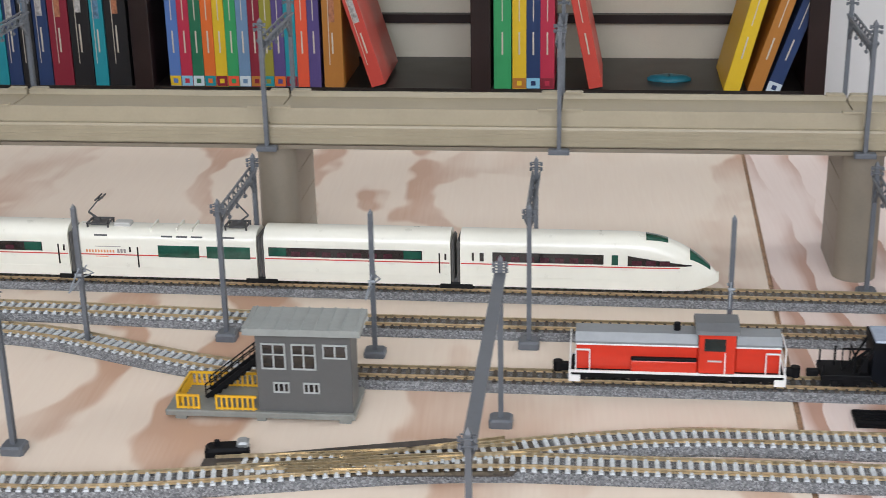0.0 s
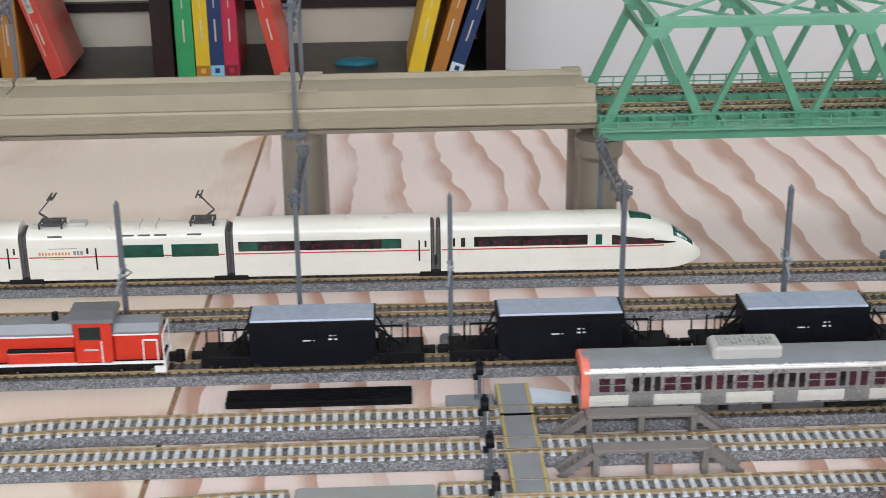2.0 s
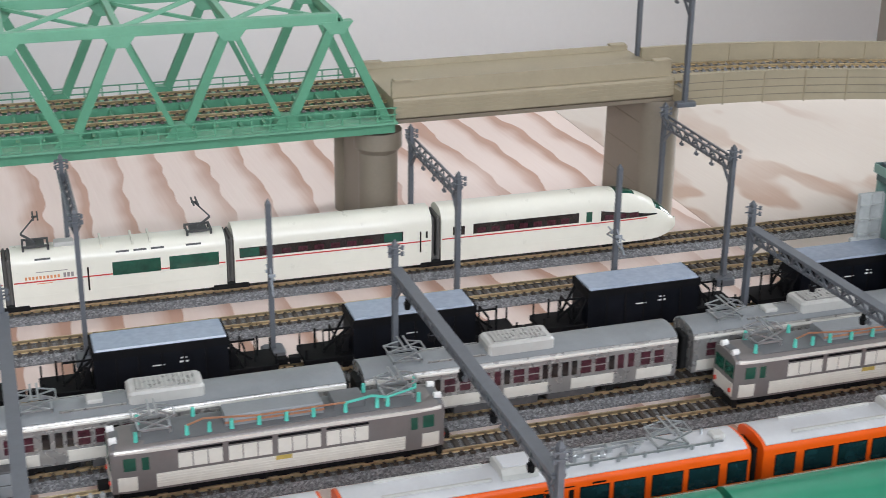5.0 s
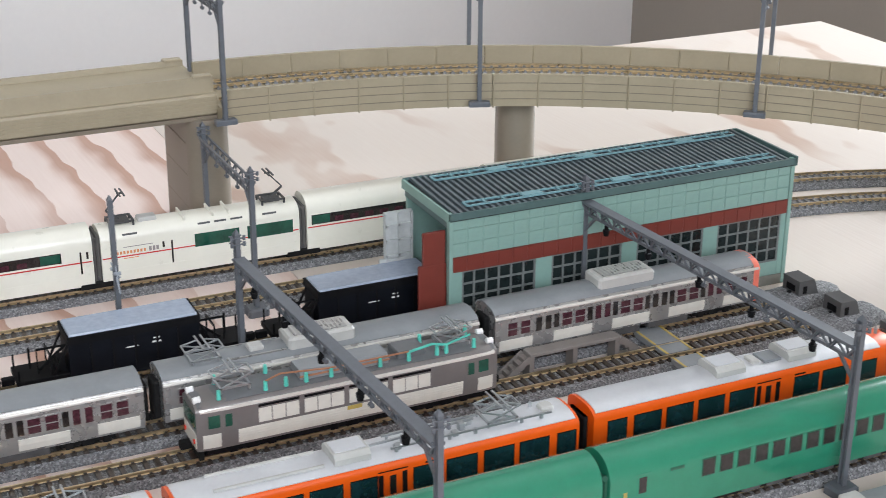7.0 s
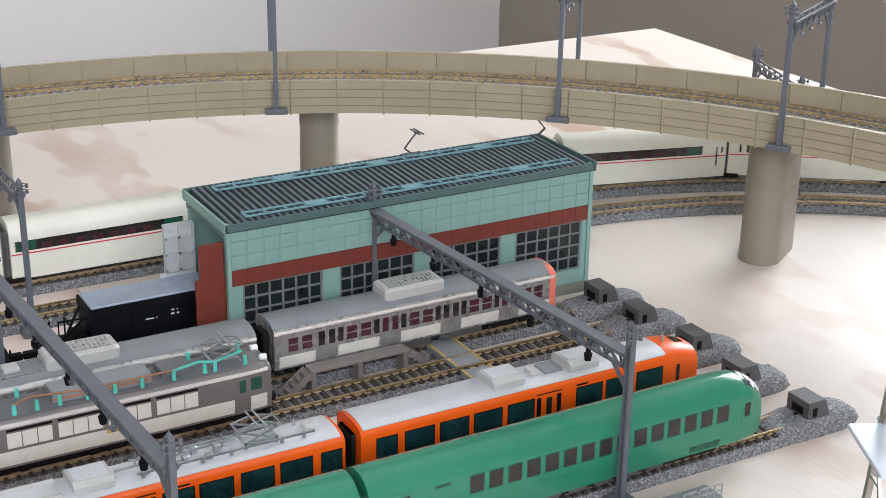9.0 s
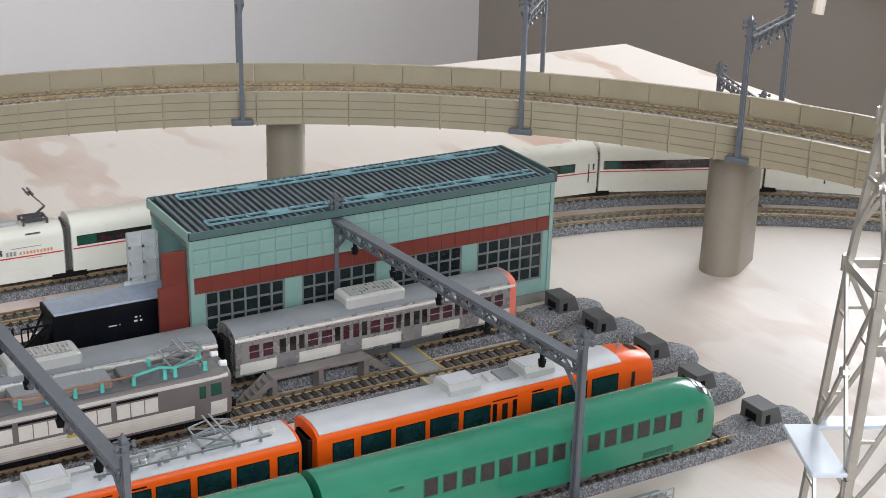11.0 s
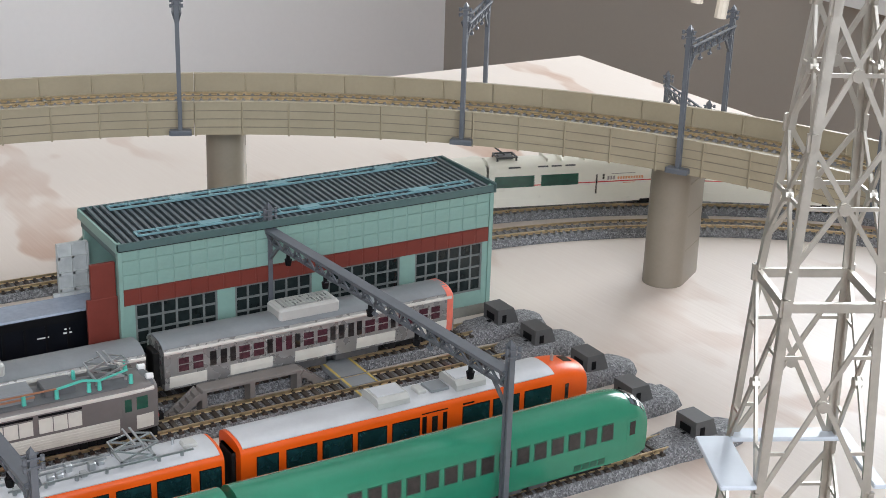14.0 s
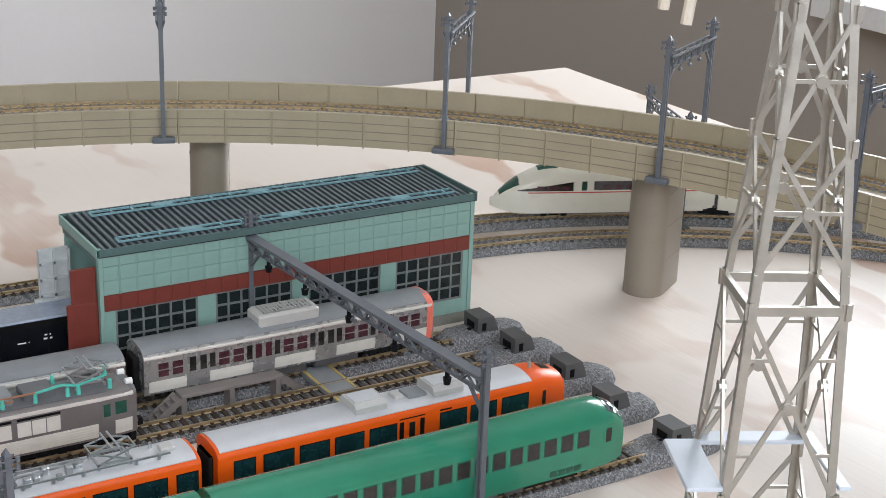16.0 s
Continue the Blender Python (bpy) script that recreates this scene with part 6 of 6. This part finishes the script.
def bumper(y, x=1066):
    t = thing("buffer_stop", x, y, 0, label="dark grey buffer stop block in a ballast heap", category="buffer stop", group="yard buffer stops")
    rnd = random.Random(int(y))
    rings = []
    for k, (r, z) in enumerate(((1.0, 0), (1.0, 1.6), (0.93, 4.2), (0.78, 6.1), (0.3, 6.7))):
        rings.append([(0.5 + (23.5 * r) * math.copysign(abs(math.cos(a)) ** 0.6, math.cos(a)) * rnd.uniform(0.96, 1.04), 9.8 * r * math.copysign(abs(math.sin(a)) ** 0.6, math.sin(a)), z + rnd.uniform(-0.4, 0.4) * (k > 1)) for a in [2 * math.pi * i / 24 for i in range(24)]])
    part("ballast_mound", Mb().rings(rings), BALLAST, t, "grey ballast mound", smooth=0.9)
    b = part("block", Mb().prism([(-4.5, 1), (-4.5, 13.5), (4, 13.5), (9, 1)], "y", -6, 6), BUMP_GREY, t)
    part("slot", Mb().box(-4.8, -4.3, -3, 3, 7.6, 10.6), BLACK, b)
    part("marker", Mb().box(-2.2, 0, -6.3, -5.9, 7.2, 10.8, 0.1), BLACK, b)
    part("buffer", Mb().cyl((-6, 0, 6), (-4.4, 0, 6), 1.2, 10), BLACK, b)
    return t


for y, x in zip(YS, (1064, 1066, 1070, 1068, 1071)):
    bumper(y, x)


def point_motor(x, y):
    t = thing("point_motor", x, y, 0, 10, label="black and silver turnout motor cover beside the switch", category="turnout motor")
    part("housing", Mb().box(-9, 9, -4, 4, 0.5, 5.4, 1.2), BLACK, t)
    part("lever", Mb().box(4, 9, -3, 3, 5.2, 7.4, 0.8), METAL, t)
    part("button", Mb().cyl((-4, 0, 5), (-4, 0, 7.6), 1.2, 10), BLACK, t)


point_motor(-68, 460)


def turnout():
    t = thing("turnout_blades", 0, 0, 0, label="brown turnout blades and frog where two yard tracks part", category="turnout")
    for a, b in (((-70, 449.0), (50, 468)), ((-60, 441), (60, 463)), ((-40, 440), (40, 449.5)), ((-20, 452), (45, 474))):
        part("blade", Mb().bar((a[0], a[1], 5.7), (b[0], b[1], 5.7), 0.8, 1.2), RAIL, t)
    part("tie_plate", Mb().prism([(-75, 436), (50, 445), (60, 474), (20, 474), (-75, 450)], "z", 3.75, 4.2), SLEEPER, t)


turnout()
box_ = thing("rerailer_block", 250, 415, 0, label="grey-green plastic block standing in the yard", category="block")
part("body", Mb().box(-25, 26, -10, 6, 0, 9.5, 0.6), BOOTH_ROOF, box_)


def yard_deck(x, y):
    t = thing("service_deck", x, y, 0, label="grey service deck with thin railings beside the green train", category="platform")
    part("deck", Mb().box(-26, 22, -5, 5, 0, 5, 0.4), ROOF_GREY, t)
    r = Mb()
    for a in range(6):
        r.bar((4 + a * 3.4, -4.6, 5), (4 + a * 3.4, -4.6, 10.5), 0.4)
    r.bar((4, -4.6, 10.5), (21, -4.6, 10.5), 0.5).bar((4, -4.6, 8), (21, -4.6, 8), 0.4)
    part("railing", r, METAL, t)
    part("box", Mb().box(-20, -12, -3, 3, 5, 8, 0.4), AC_GREY, t)


yard_deck(981, 326)


# ---- lattice tower ----
def tower(x, y, rz):
    t = thing("lattice_tower", x, y, 0, rz, label="pale metallic lattice power pylon standing near the board edge", category="pylon")

    def half(z):
        return 11.1 - 0.072 * (z - 148) if z > 148 else 11.1 + 0.046 * (148 - z)
    rot = [Matrix.Rotation(k * math.pi / 2, 4, "Z") for k in range(4)]
    spans = [(0, 11), (11, 56), (56, 100), (100, 147), (147, 155), (155, 184), (184, 213), (213, 240), (240, 262)]
    for a, b in spans:
        ha, hb = half(a), half(b)
        for r in rot:
            leg = Mb()      # an angle iron: two thin flanges
            for dx, dy, w, d in ((0.8, 0, 1.9, 0.7), (0, 0.8, 0.7, 1.9)):
                vs = [(h0 * -1 + dx + u * w / 2, h0 * -1 + dy + v * d / 2, z) for h0, z in ((ha, a), (hb, b)) for u, v in ((-1, -1), (1, -1), (1, 1), (-1, 1))]
                leg.add([r @ Vector(q) for q in vs], [(3, 2, 1, 0), (4, 5, 6, 7), (0, 1, 5, 4), (1, 2, 6, 5), (2, 3, 7, 6), (3, 0, 4, 7)])
            part("leg", leg, TOWER_M, t)
            p = [r @ Vector(v) for v in ((-ha, -ha, a), (ha, -ha, a), (hb, -hb, b), (-hb, -hb, b))]
            out = r @ Vector((0, -1, 0))
            if b - a < 12:
                part("band", Mb().bar((p[0] + p[3]) / 2 - Vector((0, 0, (b - a) / 2)), (p[1] + p[2]) / 2 - Vector((0, 0, (b - a) / 2)), 1.2, 2.2), TOWER_M, t, "flat joint band")
                continue
            mid = (p[0] + p[1] + p[2] + p[3]) / 4
            m = Mb().bar(p[0], p[2], 1.15, 0.7, out).bar(p[1], p[3], 1.15, 0.7, out)
            if a > 147:
                m.bar((p[0] + p[3]) / 2, (p[1] + p[2]) / 2, 0.9, 0.6, out)
            else:
                for q0, q1 in ((p[0], p[2]), (p[1], p[3])):
                    for f in (0.25, 0.75):
                        c = q0 + (q1 - q0) * f
                        side = p[0] + (p[3] - p[0]) * f if (c - p[0]).length < (c - p[1]).length else p[1] + (p[2] - p[1]) * f
                        m.bar(c, side, 0.8, 0.6, out)
            m.cyl(mid - out * 0.9, mid + out * 0.9, 1.5, 8)
            part("bracing", m, TOWER_M, t)
            for q in (p[2], p[3]):
                part("joint_plate", Mb().bar(q - Vector((0, 0, 2.0)), q + Vector((0, 0, 2.0)), 2.2, 1.0, out), TOWER_M, t)
    part("platform", Mb().box(-22, -13.4, -14, 11, 103.2, 104.2, 0.3).box(-13.4, 14, 9.5, 15, 103.2, 104.2, 0.3).box(14, 17, -14, 15, 103.2, 104.2, 0.3), PLATE_W, t, "pale platform plate round the legs")
    for sx in (-1, 1):
        part("cross_arm", Mb().bar((sx * 4, -4, 232), (sx * 34, 0, 226), 1.6).bar((sx * 4, 4, 232), (sx * 34, 0, 226), 1.6).bar((sx * 5, 0, 222), (sx * 34, 0, 226), 1.4), TOWER_M, t)
        part("insulator_string", Mb().cyl((sx * 27, 0, 226), (sx * 29, -1, 209), 1.3, 10).cyl((sx * 33, 0, 226), (sx * 34, 0, 212), 1.3, 10), PAGES, t, "cream insulator string")
    part("foot", Mb().box(-23, 23, -23, 23, 0, 3, 0.6), PLATE_W, t)
    return t


tower(951.5, 189, -27)


# ---- bookshelf and books ----
def bookshelf():
    t = thing("bookshelf", 0, 2400, 0, label="dark-stained wooden bookshelf half full of books, cream back", category="bookshelf")
    part("shelf_board", Mb().box(-1700, 462, 0, 240, -365, -338), SHELF_TOP, t)
    part("shelf_board", Mb().box(-1700, 462, 0, 240, 30, 55), SHELF_TOP, t)
    part("shelf_board", Mb().box(-1700, 462, 0, 240, -735, -710), SHELF_TOP, t)
    for x in (-1725, -735, -137, 428):
        part("upright", Mb().box(x, x + 34, -6, 246, -760, 80, 1), SHELF_WOOD, t)
    part("back_panel", Mb().box(-1690, 428, 244, 250, -760, 70), mat("shelf_back_cream", (0.80, 0.74, 0.60), 0.7, vary=0.05, scale=8), t, "cream back board")
    for z in (-262, -110):
        part("back_rail", Mb().box(-1700, 430, 225, 243, z - 8, z + 8), SHELF_WOOD, t)
    return t


bookshelf()
BOOKMATS = {}
BOOK_TONE = [mat("spine_print_" + n, c, 0.45, vary=0.6, scale=160) for n, c in (("grey", (0.40, 0.38, 0.36)), ("rust", (0.36, 0.14, 0.07)), ("blue", (0.10, 0.20, 0.30)))]


def book(x, w, h, colour, lean=0.0, depth=165, band=None, y=2402, z=-337.8, face=None):
    key = tuple(colour)
    if key not in BOOKMATS:
        BOOKMATS[key] = mat("book_cover", colour, 0.38, vary=0.06, scale=30)
    t = new("book")
    t.matrix_basis = pose(x * 0.001, y * 0.001, z * 0.001, 0, lean, 0)
    tagged(t, "upright book, %s spine%s" % (BOOKNAMES.get(key, "coloured"), ", leaning" if lean else ""), "book", "books on the shelf")
    part("cover", Mb().box(0, 2.2, 0, depth, 0, h, 0.4).box(w - 2.2, w, 0, depth, 0, h, 0.4).box(0, w, -1.5, 1.5, 0, h, 0.7), BOOKMATS[key], t)
    part("pages", Mb().box(2.3, w - 2.3, 2, depth - 3, 2, h - 3), PAGES, t)
    if band:
        if tuple(band) not in BOOKMATS:
            BOOKMATS[tuple(band)] = mat("book_label", band, 0.5, vary=0.03)
        part("spine_label", Mb().box(0.6, w - 0.6, -1.9, -1.4, 1, 19), BOOKMATS[tuple(band)], t)
        part("mark", Mb().box(w / 2 - 4, w / 2 + 4, -2.2, -1.8, 6, 14), BOOKMATS[tuple(colour)], t)
    part("spine_lettering", Mb().box(w / 2 - 1.3, w / 2 + 1.3, -1.9, -1.4, 60, h * 0.42), PAGES, t, "illegible spine lettering")
    if w > 22 and not band:
        part("spine_lettering", Mb().box(w / 2 - 5, w / 2 + 5, -1.9, -1.4, h * 0.5, h * 0.82), BOOK_TONE[int(x) % 3], t)
        part("spine_lettering", Mb().box(w / 2 - 6.5, w / 2 - 5.4, -1.9, -1.4, 40, h * 0.7), PAGES, t)
    else:
        part("spine_lettering", Mb().box(w / 2 - 0.8, w / 2 + 0.8, -1.9, -1.4, h * 0.5, h * 0.82), PAGES, t)
    return t


C = {"blue": (0.10, 0.20, 0.50), "red": (0.50, 0.03, 0.07), "darkgreen": (0.02, 0.16, 0.08), "orange": (0.75, 0.16, 0.03), "yellow": (0.75, 0.50, 0.02), "green": (0.04, 0.34, 0.12), "steel": (0.16, 0.27, 0.42),
     "maroon": (0.24, 0.012, 0.03), "olive": (0.30, 0.27, 0.04), "teal": (0.01, 0.27, 0.33), "coral": (0.80, 0.10, 0.04), "violet": (0.10, 0.07, 0.22), "navy": (0.02, 0.045, 0.13), "black": (0.012, 0.012, 0.014), "cream": (0.55, 0.42, 0.25),
     "sky": (0.25, 0.55, 0.72), "pale": (0.62, 0.70, 0.74), "amber": (0.45, 0.18, 0.03), "brick": (0.60, 0.07, 0.05)}
BOOKNAMES = {v: k for k, v in C.items()}
x = -672
for c, b in zip("blue red darkgreen orange yellow green steel maroon olive violet teal coral violet".split(), "yellow sky pale teal maroon coral pale amber teal orange maroon coral violet".split()):
    book(x, 20.5, 236, C[c], band=C[b])
    x += 20.9
for x, w, c, h in ((-1120, 34, "black", 250), (-1084, 30, "maroon", 240), (-1052, 24, "black", 252), (-1026, 26, "navy", 248), (-998, 30, "teal", 246), (-966, 24, "navy", 240), (-940, 26, "black", 242), (-912, 26, "navy", 250), (-884, 36, "maroon", 246), (-846, 36, "black", 262), (-808, 24, "teal", 240), (-782, 40, "black", 258)):
    book(x, w, h, C[c])
book(-312, 25, 232, C["brick"], -17, 170)
book(-395, 34, 230, C["amber"], 0, 170)
for x, c, b in ((-98, "green", "green"), (-66, "yellow", "amber"), (-42, "navy", "sky"), (-18, "red", "maroon")):
    book(x, 24 if c != "green" else 30, 236, C[c], band=C[b])
book(66, 24, 232, C["brick"], -12, 170, band=C["brick"])
book(294, 27, 236, C["yellow"], 14, 170, band=C["yellow"])
book(334, 24, 236, C["amber"], 17, 170, band=C["amber"])
book(364, 24, 232, C["navy"], 19, 170, band=C["pale"])
toy = thing("small_teal_object", 205, 2470, -338, label="small flat teal object lying on the shelf", category="ornament")
part("body", Mb().rings([[(r * 32 * math.cos(a) + 6 * math.cos(3 * a), r * 20 * math.sin(a), z) for a in [2 * math.pi * i / 18 for i in range(18)]] for r, z in ((1, 0), (1, 5), (0.8, 9), (0.4, 10))]), mat("teal_plastic", (0.01, 0.16, 0.22), 0.4), toy, smooth=0.9)
blob = thing("black_bag", 860, 2560, -760, label="dark rounded bag standing on the floor by the wall", category="bag")
part("body", Mb().rings([[(r * 70 * math.cos(a), r * 60 * math.sin(a), z) for a in [2 * math.pi * i / 20 for i in range(20)]] for r, z in ((0.9, 0), (1, 60), (1, 200), (0.9, 270), (0.6, 300), (0.2, 308))]), mat("black_fabric", (0.02, 0.02, 0.022), 0.8, bump=0.3, bscale=200), blob, smooth=0.9)


# ---- the moving express train ----
NOSE = [(0, 143), (2.5, 485), (5, 827), (7.3, 1143), (8, 1235), (9, 1366), (11, 1612), (12.5, 1795), (14.5, 2042), (16, 2231)]


def nose_at(t):
    for (a, p), (b, q) in zip(NOSE, NOSE[1:]):
        if t <= b:
            return p + (q - p) * (t - a) / (b - a)
    return NOSE[-1][1]


def on_track(s):
    """Place and heading at s millimetres along the main line; s is x on the straight."""
    if s <= CX:
        return s, Y1T + SK * (s - CX), 0.0
    a = (s - CX) / 354.0
    if a <= math.pi:
        return CX + 354 * math.sin(a), CY + 354 * math.cos(a), -math.degrees(a)
    return CX - (s - CX - math.pi * 354), CY - 354, -180.0


OFFSETS = [66.0] + [133.5 + 50.35 + 100.7 * i for i in range(8)] + [133.5 + 805.6 + 67.0]


def motions():
    for i, (car, off) in enumerate(zip(TRAIN, OFFSETS)):
        rows, last = [], None
        for k in range(65):
            t = 0.25 * k
            s = nose_at(t) - off
            half = 38 if 0 < i < 9 else 45
            xa, ya, _ = on_track(s - half)
            xb, yb, _ = on_track(s + half)
            a = math.degrees(math.atan2(yb - ya, xb - xa))
            if last is not None:
                while a - last > 180:
                    a -= 360
                while a - last < -180:
                    a += 360
            last = a
            flip = 180 if i in (9, 7) else 0
            rows.append((t, pose((xa + xb) / 2000, (ya + yb) / 2000, 0, 0, 0, a + flip)))
        walk(car, rows)


motions()
